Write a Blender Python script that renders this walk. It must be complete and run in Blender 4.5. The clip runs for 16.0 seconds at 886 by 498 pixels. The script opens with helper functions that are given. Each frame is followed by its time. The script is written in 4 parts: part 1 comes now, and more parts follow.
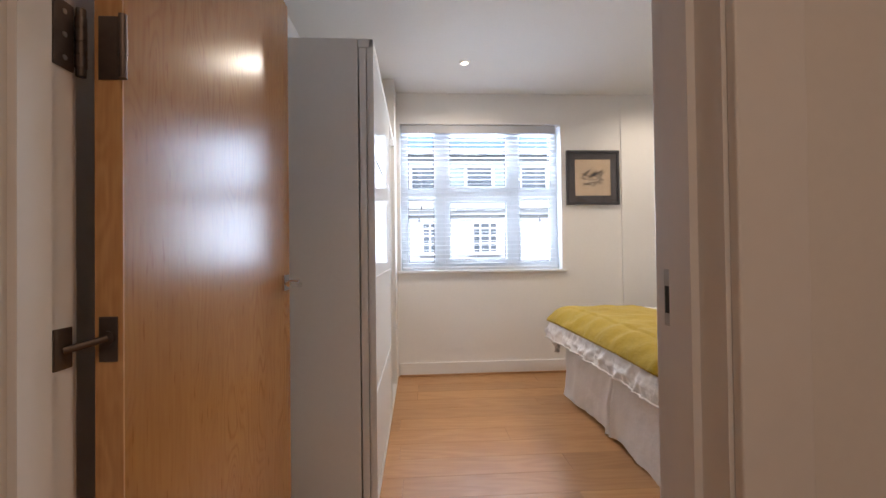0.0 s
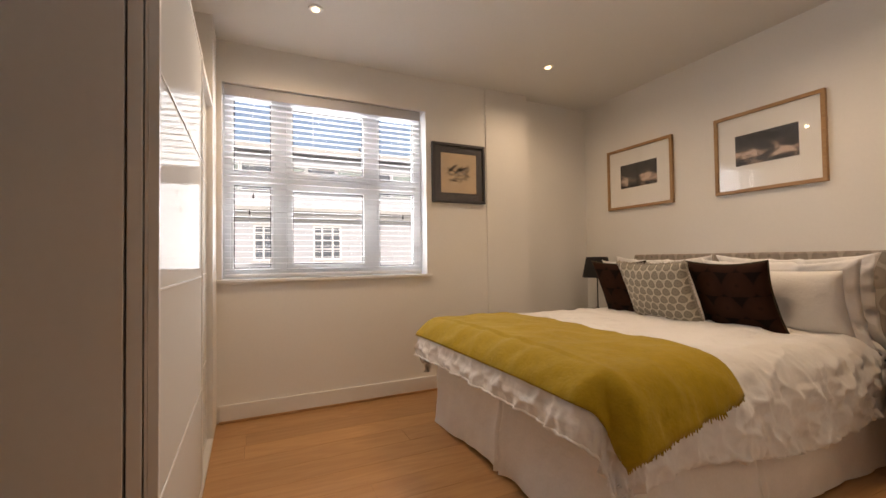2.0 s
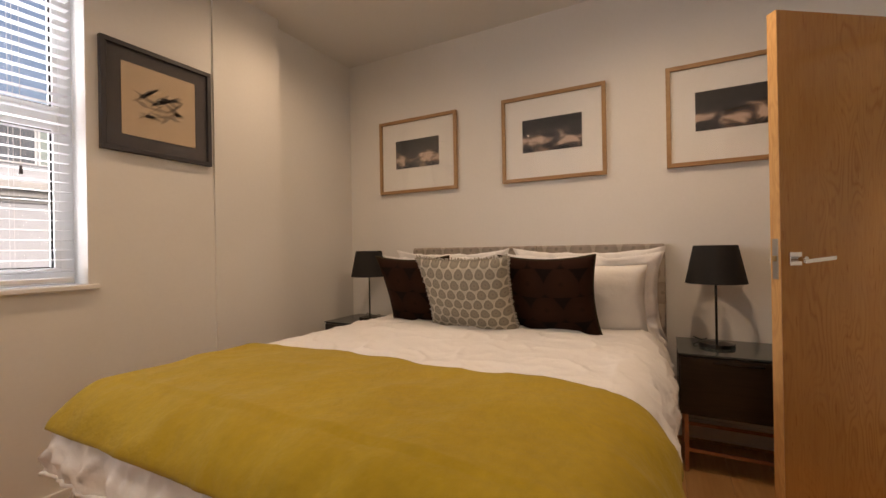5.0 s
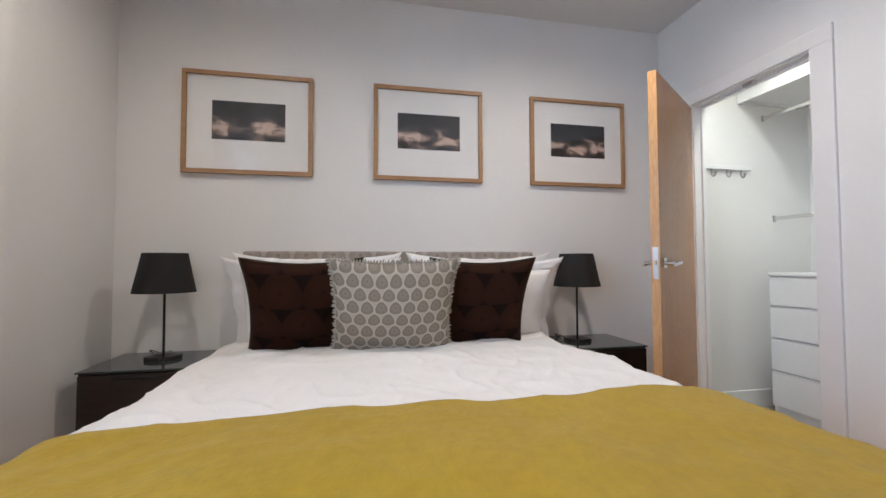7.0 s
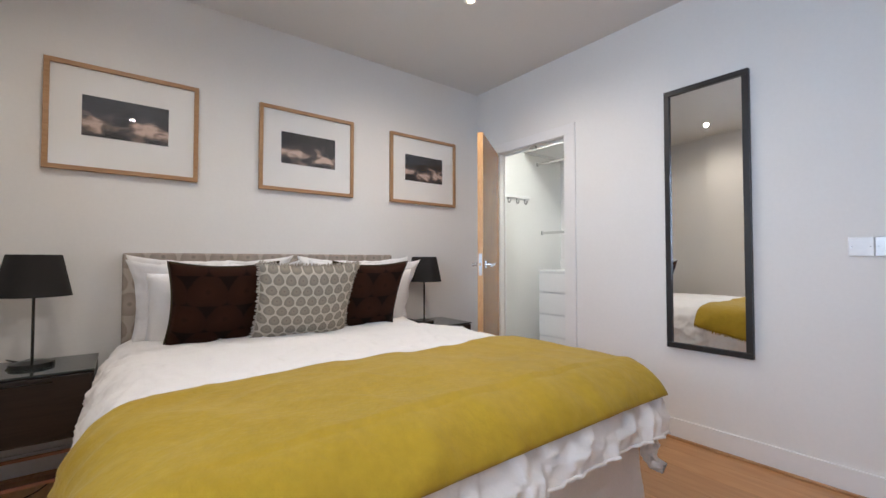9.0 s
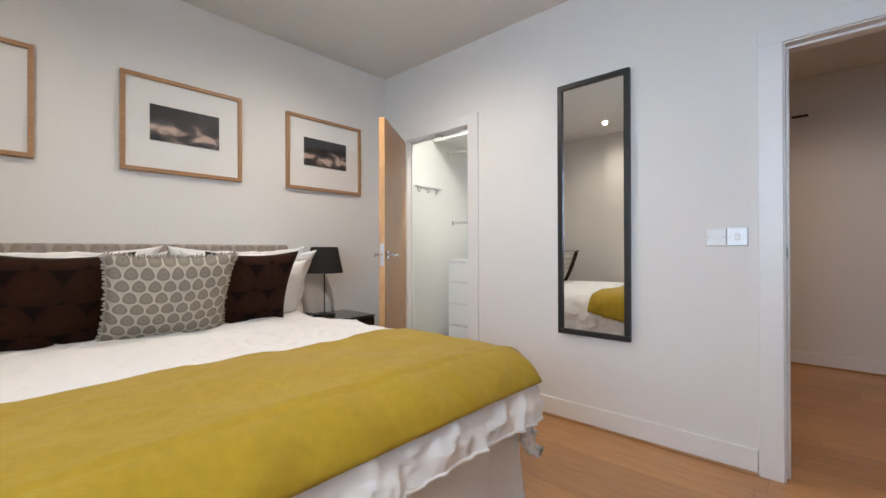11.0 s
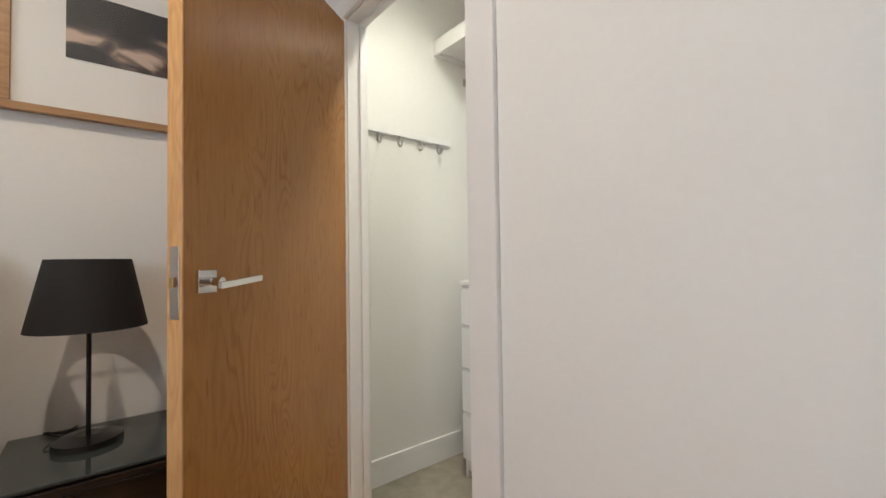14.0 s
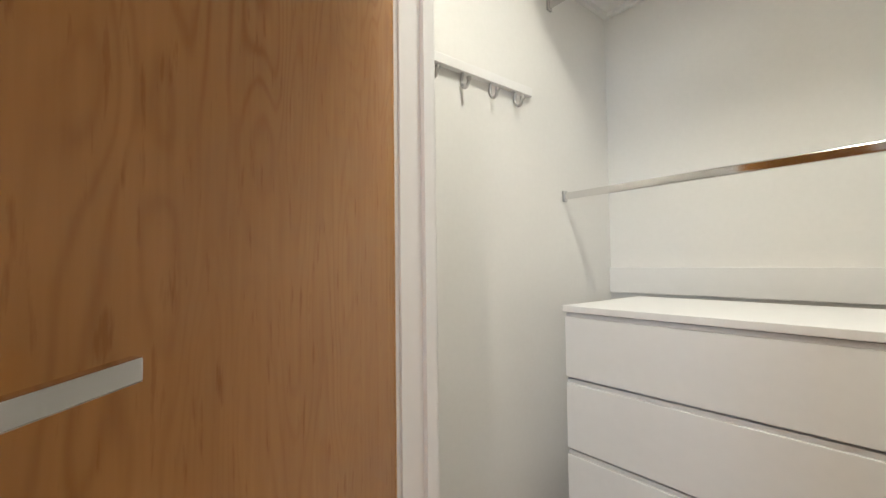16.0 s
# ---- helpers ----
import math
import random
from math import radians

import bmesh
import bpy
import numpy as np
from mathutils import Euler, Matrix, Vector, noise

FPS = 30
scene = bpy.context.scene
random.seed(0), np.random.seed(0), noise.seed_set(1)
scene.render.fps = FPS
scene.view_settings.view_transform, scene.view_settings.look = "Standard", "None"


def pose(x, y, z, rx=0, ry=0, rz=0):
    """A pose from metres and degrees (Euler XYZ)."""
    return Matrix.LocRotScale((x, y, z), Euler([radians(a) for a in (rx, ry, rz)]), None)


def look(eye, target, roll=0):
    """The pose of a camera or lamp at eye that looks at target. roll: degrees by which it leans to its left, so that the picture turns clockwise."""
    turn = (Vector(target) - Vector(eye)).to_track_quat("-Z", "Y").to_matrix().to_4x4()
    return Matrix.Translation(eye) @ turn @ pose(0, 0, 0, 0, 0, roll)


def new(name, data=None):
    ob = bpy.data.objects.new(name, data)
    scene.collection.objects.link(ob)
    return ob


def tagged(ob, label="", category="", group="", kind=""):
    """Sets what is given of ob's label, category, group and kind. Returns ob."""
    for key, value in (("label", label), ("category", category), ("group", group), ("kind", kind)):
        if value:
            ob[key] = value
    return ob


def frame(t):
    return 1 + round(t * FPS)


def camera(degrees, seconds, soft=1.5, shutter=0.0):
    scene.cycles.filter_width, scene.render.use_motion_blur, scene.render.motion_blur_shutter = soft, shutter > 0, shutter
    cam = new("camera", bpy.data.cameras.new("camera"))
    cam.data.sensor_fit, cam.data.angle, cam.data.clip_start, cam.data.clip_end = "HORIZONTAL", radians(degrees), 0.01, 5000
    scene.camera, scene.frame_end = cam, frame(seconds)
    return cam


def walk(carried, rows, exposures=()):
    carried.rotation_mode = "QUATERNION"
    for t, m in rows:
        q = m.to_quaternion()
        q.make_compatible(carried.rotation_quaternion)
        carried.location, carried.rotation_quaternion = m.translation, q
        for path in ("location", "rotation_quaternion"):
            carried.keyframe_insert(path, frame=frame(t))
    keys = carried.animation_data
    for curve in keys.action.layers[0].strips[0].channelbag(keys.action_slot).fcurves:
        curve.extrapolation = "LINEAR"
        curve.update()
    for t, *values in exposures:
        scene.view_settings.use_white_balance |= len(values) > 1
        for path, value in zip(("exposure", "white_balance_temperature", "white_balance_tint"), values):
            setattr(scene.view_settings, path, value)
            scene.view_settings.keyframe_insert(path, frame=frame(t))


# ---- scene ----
cam = camera(93.8, 16.0)
PATH = [
    (0, (0.131, 0.208, 1.146), (0.251, 2.204, 1.17), -0.7),
    (0.5, (0.147, 0.523, 1.141), (0.367, 2.51, 1.171), -0.7),
    (1, (0.19, 0.738, 1.121), (0.569, 2.701, 1.168), -0.7),
    (1.5, (0.169, 0.85, 1.115), (0.782, 2.753, 1.164), -0.8),
    (2, (0.139, 0.873, 1.112), (0.988, 2.684, 1.161), -0.8),
    (2.5, (0.108, 0.882, 1.112), (1.178, 2.571, 1.158), -0.8),
    (3, (0.075, 0.918, 1.109), (1.329, 2.475, 1.155), -0.8),
    (3.5, (0.111, 0.985, 1.157), (1.497, 2.427, 1.169), -0.7),
    (4, (0.282, 1.245, 1.127), (1.778, 2.573, 1.14), -0.7),
    (4.2, (0.358, 1.384, 1.129), (1.904, 2.653, 1.136), -0.9),
    (6.5, (0.883, 2.657, 1.065), (2.882, 2.629, 1.124), -0.2),
    (7, (0.879, 2.935, 1.055), (2.838, 2.537, 1.126), -0.2),
    (7.5, (0.805, 3.113, 1.089), (2.673, 2.402, 1.155), -0.0),
    (8, (0.653, 3.322, 1.091), (2.415, 2.376, 1.156), -0.0),
    (8.5, (0.54, 3.441, 1.079), (2.197, 2.323, 1.147), -0.0),
    (9, (0.459, 3.559, 1.088), (2.041, 2.337, 1.141), -0.0),
    (11.5, (0.398, 3.173, 1.087), (1.715, 1.668, 1.089), -0.3),
    (12, (0.509, 2.814, 1.084), (1.815, 1.299, 1.087), -0.4),
    (12.5, (0.677, 2.444, 1.085), (2.006, 0.949, 1.103), -0.3),
    (13, (0.943, 2.094, 1.144), (2.336, 0.659, 1.14), -0.3),
    (13.5, (1.32, 1.812, 1.118), (2.799, 0.466, 1.141), -0.8),
    (14, (1.627, 1.589, 1.099), (3.181, 0.332, 1.148), -0.8),
    (14.5, (1.903, 1.426, 1.113), (3.486, 0.206, 1.179), -1.2),
    (15, (2.177, 1.371, 1.129), (3.756, 0.146, 1.202), -1.1),
    (15.5, (2.338, 1.338, 1.123), (3.863, 0.047, 1.198), -1.0),
    (16, (2.432, 1.294, 1.121), (3.996, 0.05, 1.191), -0.7),
]
EXPOSURES = [(0.0, 1.0, 5500, 9), (1.0, 0.8, 5900, 11), (2.0, 0.45, 7200, 15), (3.0, 0.25, 8000, 19), (4.2, 0.25, 8300, 22), (6.4, 0.72, 5050, 8), (9.0, 0.92, 5150, 8), (12.5, 1.0, 5450, 5), (14.5, 0.75, 5600, 5), (16.0, 0.83, 5600, 8)]
walk(cam, [(t, look(eye, target, roll)) for t, eye, target, roll in PATH], EXPOSURES)

# ---- world, sun, exposure ----
world = bpy.data.worlds.new("world")
scene.world = world
world.use_nodes = True
wn = world.node_tree
sky = wn.nodes.new("ShaderNodeTexSky")
sky.sky_type, sky.sun_disc = "NISHITA", False
sky.sun_elevation, sky.sun_rotation = radians(48), radians(160)
sky.air_density, sky.dust_density = 1.0, 5.0
wn.links.new(sky.outputs[0], wn.nodes["Background"].inputs[0])
wn.nodes["Background"].inputs[1].default_value = 0.15
sun_data = bpy.data.lights.new("sun", "SUN")
sun_data.energy, sun_data.angle, sun_data.color = 1.5, radians(1.0), (1.0, 0.99, 0.98)
sun = new("sun", sun_data)
sun.matrix_world = look((6, -14, 20), (1, 12, 0))

win_data = bpy.data.lights.new("window_daylight", "AREA")
win_data.shape, win_data.size, win_data.size_y = "RECTANGLE", 1.5, 1.35
win_data.energy, win_data.color = 41, (0.86, 0.93, 1.0)
win_light = new("window_daylight", win_data)
win_light.matrix_world = look((0.75, 4.40, 1.70), (0.75, 0.0, 1.45))


def downlight_lamp(x, y, z, watts, name="downlight_lamp", color=(1.0, 0.76, 0.52), cone=150, soft=0.022):
    d = bpy.data.lights.new(name, "SPOT")
    d.energy, d.color, d.spot_size, d.spot_blend, d.shadow_soft_size = watts, color, radians(cone), 1.0, soft
    o = new(name, d)
    o.matrix_world = look((x, y, z), (x, y + 0.001, 0))


for lx, ly, watts in ((0.52, 3.50, 32), (2.37, 3.55, 19), (2.33, 1.90, 38)):
    downlight_lamp(lx, ly, 2.655, watts, cone=165, soft=0.022)
downlight_lamp(2.72, 0.56, 2.655, 54, "closet_lamp", (1.0, 0.88, 0.66), 165, 0.12)
downlight_lamp(0.30, -0.55, 2.655, 24, "hall_lamp", (1.0, 0.64, 0.38))

# ---- materials ----


def mat(name, color, rough=0.6, metal=0.0, grain=40.0, amount=0.06, bump=0.1, bump_scale=None, stretch=(1, 1, 1),
        spec=0.5, island=0.0, coat=0.0, sheen=0.0):
    m = bpy.data.materials.new(name)
    m.use_nodes = True
    nt = m.node_tree
    b = nt.nodes["Principled BSDF"]
    tc = nt.nodes.new("ShaderNodeTexCoord")
    mp = nt.nodes.new("ShaderNodeMapping")
    mp.inputs["Scale"].default_value = stretch
    nt.links.new(tc.outputs["Object"], mp.inputs[0])
    fine, broad = nt.nodes.new("ShaderNodeTexNoise"), nt.nodes.new("ShaderNodeTexNoise")
    fine.inputs["Scale"].default_value, fine.inputs["Detail"].default_value = grain, 4
    broad.inputs["Scale"].default_value, broad.inputs["Detail"].default_value = max(grain / 25, 0.7), 2
    for n in (fine, broad):
        nt.links.new(mp.outputs[0], n.inputs["Vector"])
    add = nt.nodes.new("ShaderNodeMath")
    add.operation = "ADD"
    nt.links.new(fine.outputs[0], add.inputs[0])
    nt.links.new(broad.outputs[0], add.inputs[1])
    ramp = nt.nodes.new("ShaderNodeMapRange")
    ramp.inputs[1].default_value, ramp.inputs[2].default_value = 0.6, 1.4
    ramp.inputs[3].default_value, ramp.inputs[4].default_value = 1 - amount, 1 + amount
    nt.links.new(add.outputs[0], ramp.inputs[0])
    value = ramp.outputs[0]
    if island:
        info = nt.nodes.new("ShaderNodeObjectInfo")
        r2 = nt.nodes.new("ShaderNodeMapRange")
        r2.inputs[3].default_value, r2.inputs[4].default_value = 1 - island, 1 + island
        nt.links.new(info.outputs["Random"], r2.inputs[0])
        mul = nt.nodes.new("ShaderNodeMath")
        mul.operation = "MULTIPLY"
        nt.links.new(value, mul.inputs[0])
        nt.links.new(r2.outputs[0], mul.inputs[1])
        value = mul.outputs[0]
    hsv = nt.nodes.new("ShaderNodeHueSaturation")
    hsv.inputs["Color"].default_value = (*color, 1)
    nt.links.new(value, hsv.inputs["Value"])
    nt.links.new(hsv.outputs[0], b.inputs["Base Color"])
    b.inputs["Roughness"].default_value, b.inputs["Metallic"].default_value = rough, metal
    b.inputs["Specular IOR Level"].default_value = spec
    b.inputs["Coat Weight"].default_value = coat
    b.inputs["Sheen Weight"].default_value = sheen
    if bump:
        bp = nt.nodes.new("ShaderNodeBump")
        bp.inputs["Strength"].default_value, bp.inputs["Distance"].default_value = bump, 0.012 if (bump_scale or 99) < 30 else 0.004
        src = fine
        if bump_scale:
            src = nt.nodes.new("ShaderNodeTexNoise")
            src.inputs["Scale"].default_value, src.inputs["Detail"].default_value = bump_scale, 5
            nt.links.new(mp.outputs[0], src.inputs["Vector"])
        nt.links.new(src.outputs[0], bp.inputs["Height"])
        nt.links.new(bp.outputs[0], b.inputs["Normal"])
    return m


def math_node(nt, op, a, b_=None, c=None):
    n = nt.nodes.new("ShaderNodeMath")
    n.operation = op
    for i, v in enumerate((a, b_, c)):
        if v is None:
            continue
        if isinstance(v, (int, float)):
            n.inputs[i].default_value = v
        else:
            nt.links.new(v, n.inputs[i])
    return n.outputs[0]


def wood(name, dark, light, rough, along="z", scale=1.0, island=0.0, figure=0.5):
    """Veneer or plank: long streaks and a cathedral figure along one axis."""
    m = bpy.data.materials.new(name)
    m.use_nodes = True
    nt = m.node_tree
    b = nt.nodes["Principled BSDF"]
    tc = nt.nodes.new("ShaderNodeTexCoord")
    vec = tc.outputs["Object"]
    if island:
        info = nt.nodes.new("ShaderNodeObjectInfo")
        sh = nt.nodes.new("ShaderNodeVectorMath")
        sh.operation = "MULTIPLY_ADD"
        sh.inputs[1].default_value = (7.3, 5.1, 3.7)
        nt.links.new(info.outputs["Random"], sh.inputs[0])
        nt.links.new(vec, sh.inputs[2])
        vec = sh.outputs[0]
    s = {"x": (1, 12, 12), "y": (12, 1, 12), "z": (12, 12, 1)}[along]
    mp = nt.nodes.new("ShaderNodeMapping")
    mp.inputs["Scale"].default_value = [q * scale for q in s]
    nt.links.new(vec, mp.inputs[0])
    streak = nt.nodes.new("ShaderNodeTexNoise")
    streak.inputs["Scale"].default_value, streak.inputs["Detail"].default_value = 7.5, 7
    nt.links.new(mp.outputs[0], streak.inputs["Vector"])
    s2 = {"x": (0.7, 4, 4), "y": (4, 0.7, 4), "z": (5, 5, 1.3)}[along]
    mp2 = nt.nodes.new("ShaderNodeMapping")
    mp2.inputs["Scale"].default_value = [q * scale for q in s2]
    nt.links.new(vec, mp2.inputs[0])
    big = nt.nodes.new("ShaderNodeTexNoise")
    big.inputs["Scale"].default_value, big.inputs["Detail"].default_value = 1.3, 2
    nt.links.new(mp2.outputs[0], big.inputs["Vector"])
    rings = nt.nodes.new("ShaderNodeMath")
    rings.operation = "MULTIPLY"
    rings.inputs[1].default_value = 66
    nt.links.new(big.outputs[0], rings.inputs[0])
    sine = nt.nodes.new("ShaderNodeMath")
    sine.operation = "SINE"
    nt.links.new(rings.outputs[0], sine.inputs[0])
    calm = math_node(nt, "MULTIPLY_ADD", streak.outputs[0], 0.55, 0.225)
    mix = nt.nodes.new("ShaderNodeMath")
    mix.operation = "MULTIPLY_ADD"
    mix.inputs[1].default_value = 0.16 * figure
    nt.links.new(sine.outputs[0], mix.inputs[0])
    nt.links.new(calm, mix.inputs[2])
    ramp = nt.nodes.new("ShaderNodeValToRGB")
    ramp.color_ramp.elements[0].position, ramp.color_ramp.elements[1].position = 0.3, 0.7
    ramp.color_ramp.elements[0].color, ramp.color_ramp.elements[1].color = (*dark, 1), (*light, 1)
    nt.links.new(mix.outputs[0], ramp.inputs[0])
    col = ramp.outputs[0]
    if island:
        r2 = nt.nodes.new("ShaderNodeMapRange")
        r2.inputs[3].default_value, r2.inputs[4].default_value = 1 - island, 1 + island
        nt.links.new(info.outputs["Random"], r2.inputs[0])
        hsv = nt.nodes.new("ShaderNodeHueSaturation")
        nt.links.new(col, hsv.inputs["Color"])
        nt.links.new(r2.outputs[0], hsv.inputs["Value"])
        col = hsv.outputs[0]
    nt.links.new(col, b.inputs["Base Color"])
    b.inputs["Roughness"].default_value = rough
    bp = nt.nodes.new("ShaderNodeBump")
    bp.inputs["Strength"].default_value, bp.inputs["Distance"].default_value = 0.05, 0.002
    nt.links.new(streak.outputs[0], bp.inputs["Height"])
    nt.links.new(bp.outputs[0], b.inputs["Normal"])
    return m


def veneer(name, dark, light, rough):
    """Crown-cut maple: calm ground, loose contour rings drawn out along z, short dark flecks."""
    m = bpy.data.materials.new(name)
    m.use_nodes = True
    nt = m.node_tree
    b = nt.nodes["Principled BSDF"]
    tc = nt.nodes.new("ShaderNodeTexCoord")

    def field(scale, stretch, detail, distort=0.0):
        mp = nt.nodes.new("ShaderNodeMapping")
        mp.inputs["Scale"].default_value = stretch
        nt.links.new(tc.outputs["Object"], mp.inputs[0])
        n = nt.nodes.new("ShaderNodeTexNoise")
        n.inputs["Scale"].default_value, n.inputs["Detail"].default_value, n.inputs["Distortion"].default_value = scale, detail, distort
        nt.links.new(mp.outputs[0], n.inputs["Vector"])
        return n.outputs[0]

    heart = field(4.6, (1, 1.9, 0.42), 1.2, 0.35)
    wobble = field(40, (1, 1, 0.35), 2)
    phase = math_node(nt, "SINE", math_node(nt, "MULTIPLY_ADD", heart, 120.0, math_node(nt, "MULTIPLY", wobble, 3.0)))
    ring_line = math_node(nt, "POWER", math_node(nt, "MULTIPLY_ADD", phase, 0.5, 0.5), 3.0)
    mask = nt.nodes.new("ShaderNodeMapRange")
    mask.inputs[1].default_value, mask.inputs[2].default_value = 0.42, 0.68
    nt.links.new(field(2.6, (1, 1.6, 0.8), 1), mask.inputs[0])
    rings = math_node(nt, "MULTIPLY", ring_line, math_node(nt, "MULTIPLY_ADD", mask.outputs[0], 0.26, 0.05))
    streak = field(9.0, (12, 12, 0.8), 5)
    fleck = nt.nodes.new("ShaderNodeMapRange")
    fleck.inputs[1].default_value, fleck.inputs[2].default_value = 0.62, 0.72
    nt.links.new(field(16, (7, 7, 0.9), 3), fleck.inputs[0])
    cloud = field(2.0, (1, 2.2, 0.9), 3)
    tone = math_node(nt, "ADD", math_node(nt, "MULTIPLY_ADD", streak, 0.42, 0.14), math_node(nt, "MULTIPLY", cloud, 0.55))
    tone = math_node(nt, "SUBTRACT", tone, rings)
    tone = math_node(nt, "SUBTRACT", tone, math_node(nt, "MULTIPLY", fleck.outputs[0], 0.32))
    ramp = nt.nodes.new("ShaderNodeValToRGB")
    e = ramp.color_ramp.elements
    e[0].position, e[1].position = 0.22, 0.78
    e[0].color, e[1].color = (*dark, 1), (*light, 1)
    nt.links.new(tone, ramp.inputs[0])
    nt.links.new(ramp.outputs[0], b.inputs["Base Color"])
    b.inputs["Roughness"].default_value = rough
    bp = nt.nodes.new("ShaderNodeBump")
    bp.inputs["Strength"].default_value, bp.inputs["Distance"].default_value = 0.04, 0.002
    nt.links.new(streak, bp.inputs["Height"])
    nt.links.new(bp.outputs[0], b.inputs["Normal"])
    return m


def lattice(name, ground, leaf, line, pitch_u, pitch_v, axes=("X", "Z"), rough=0.9):
    """Printed cloth: staggered rows of outlined oval leaves."""
    m = bpy.data.materials.new(name)
    m.use_nodes = True
    nt = m.node_tree
    b = nt.nodes["Principled BSDF"]
    tc = nt.nodes.new("ShaderNodeTexCoord")
    sep = nt.nodes.new("ShaderNodeSeparateXYZ")
    nt.links.new(tc.outputs["Object"], sep.inputs[0])
    u, v = sep.outputs[axes[0]], sep.outputs[axes[1]]
    vr = math_node(nt, "DIVIDE", v, pitch_v)
    row = math_node(nt, "FLOOR", vr)
    odd = math_node(nt, "MULTIPLY", math_node(nt, "FLOORED_MODULO", row, 2.0), 0.5)
    ur = math_node(nt, "ADD", math_node(nt, "DIVIDE", u, pitch_u), odd)
    fu = math_node(nt, "SUBTRACT", math_node(nt, "FRACT", ur), 0.5)
    fv = math_node(nt, "SUBTRACT", math_node(nt, "FRACT", vr), 0.5)
    taper = math_node(nt, "MULTIPLY_ADD", fv, 0.55, 1.0)
    fu2 = math_node(nt, "MULTIPLY", fu, taper)
    d = math_node(nt, "SQRT", math_node(nt, "ADD", math_node(nt, "MULTIPLY", fu2, fu2), math_node(nt, "MULTIPLY", math_node(nt, "MULTIPLY", fv, fv), 0.75)))
    nz = nt.nodes.new("ShaderNodeTexNoise")
    nz.inputs["Scale"].default_value, nz.inputs["Detail"].default_value = 90, 4
    nt.links.new(tc.outputs["Object"], nz.inputs["Vector"])
    d = math_node(nt, "ADD", d, math_node(nt, "MULTIPLY_ADD", nz.outputs[0], 0.06, -0.03))
    ramp = nt.nodes.new("ShaderNodeValToRGB")
    e = ramp.color_ramp.elements
    e[0].position, e[0].color = 0.04, (*[q_ * 0.7 for q_ in leaf], 1)
    e[1].position, e[1].color = 0.10, (*leaf, 1)
    for p, c in ((0.41, [q_ * 0.8 for q_ in leaf]), (0.44, line), (0.48, line), (0.53, ground)):
        q = e.new(p)
        q.color = (*c, 1)
    nt.links.new(d, ramp.inputs[0])
    nt.links.new(ramp.outputs[0], b.inputs["Base Color"])
    b.inputs["Roughness"].default_value, b.inputs["Specular IOR Level"].default_value = rough, 0.15
    bp = nt.nodes.new("ShaderNodeBump")
    bp.inputs["Strength"].default_value, bp.inputs["Distance"].default_value = 0.3, 0.002
    nz2 = nt.nodes.new("ShaderNodeTexNoise")
    nz2.inputs["Scale"].default_value = 300
    nt.links.new(tc.outputs["Object"], nz2.inputs["Vector"])
    nt.links.new(nz2.outputs[0], bp.inputs["Height"])
    nt.links.new(bp.outputs[0], b.inputs["Normal"])
    return m


def cloud_print(name, seed):
    """Photograph of pale clouds under a dark sky."""
    m = bpy.data.materials.new(name)
    m.use_nodes = True
    nt = m.node_tree
    b = nt.nodes["Principled BSDF"]
    tc = nt.nodes.new("ShaderNodeTexCoord")
    mp = nt.nodes.new("ShaderNodeMapping")
    mp.inputs["Location"].default_value, mp.inputs["Scale"].default_value = (seed, seed * 2, seed), (1, 4.2, 7)
    nt.links.new(tc.outputs["Object"], mp.inputs[0])
    nz = nt.nodes.new("ShaderNodeTexNoise")
    nz.inputs["Scale"].default_value, nz.inputs["Detail"].default_value, nz.inputs["Distortion"].default_value = 2.2, 9, 0.5
    nt.links.new(mp.outputs[0], nz.inputs["Vector"])
    sep = nt.nodes.new("ShaderNodeSeparateXYZ")
    nt.links.new(tc.outputs["Object"], sep.inputs[0])
    low = math_node(nt, "MULTIPLY", math_node(nt, "ADD", sep.outputs["Z"], 0.035), 9.0)
    band = math_node(nt, "SUBTRACT", 0.30, math_node(nt, "ABSOLUTE", low))
    f = math_node(nt, "ADD", math_node(nt, "MULTIPLY", band, 0.45), math_node(nt, "MULTIPLY_ADD", nz.outputs[0], 1.5, -0.22))
    ramp = nt.nodes.new("ShaderNodeValToRGB")
    e = ramp.color_ramp.elements
    e[0].position, e[0].color = 0.36, (0.012, 0.013, 0.018, 1)
    e[1].position, e[1].color = 0.74, (0.55, 0.42, 0.35, 1)
    q = e.new(0.50)
    q.color = (0.06, 0.055, 0.06, 1)
    q = e.new(0.60)
    q.color = (0.20, 0.145, 0.12, 1)
    nt.links.new(f, ramp.inputs[0])
    nt.links.new(ramp.outputs[0], b.inputs["Base Color"])
    b.inputs["Roughness"].default_value = 0.5
    return m


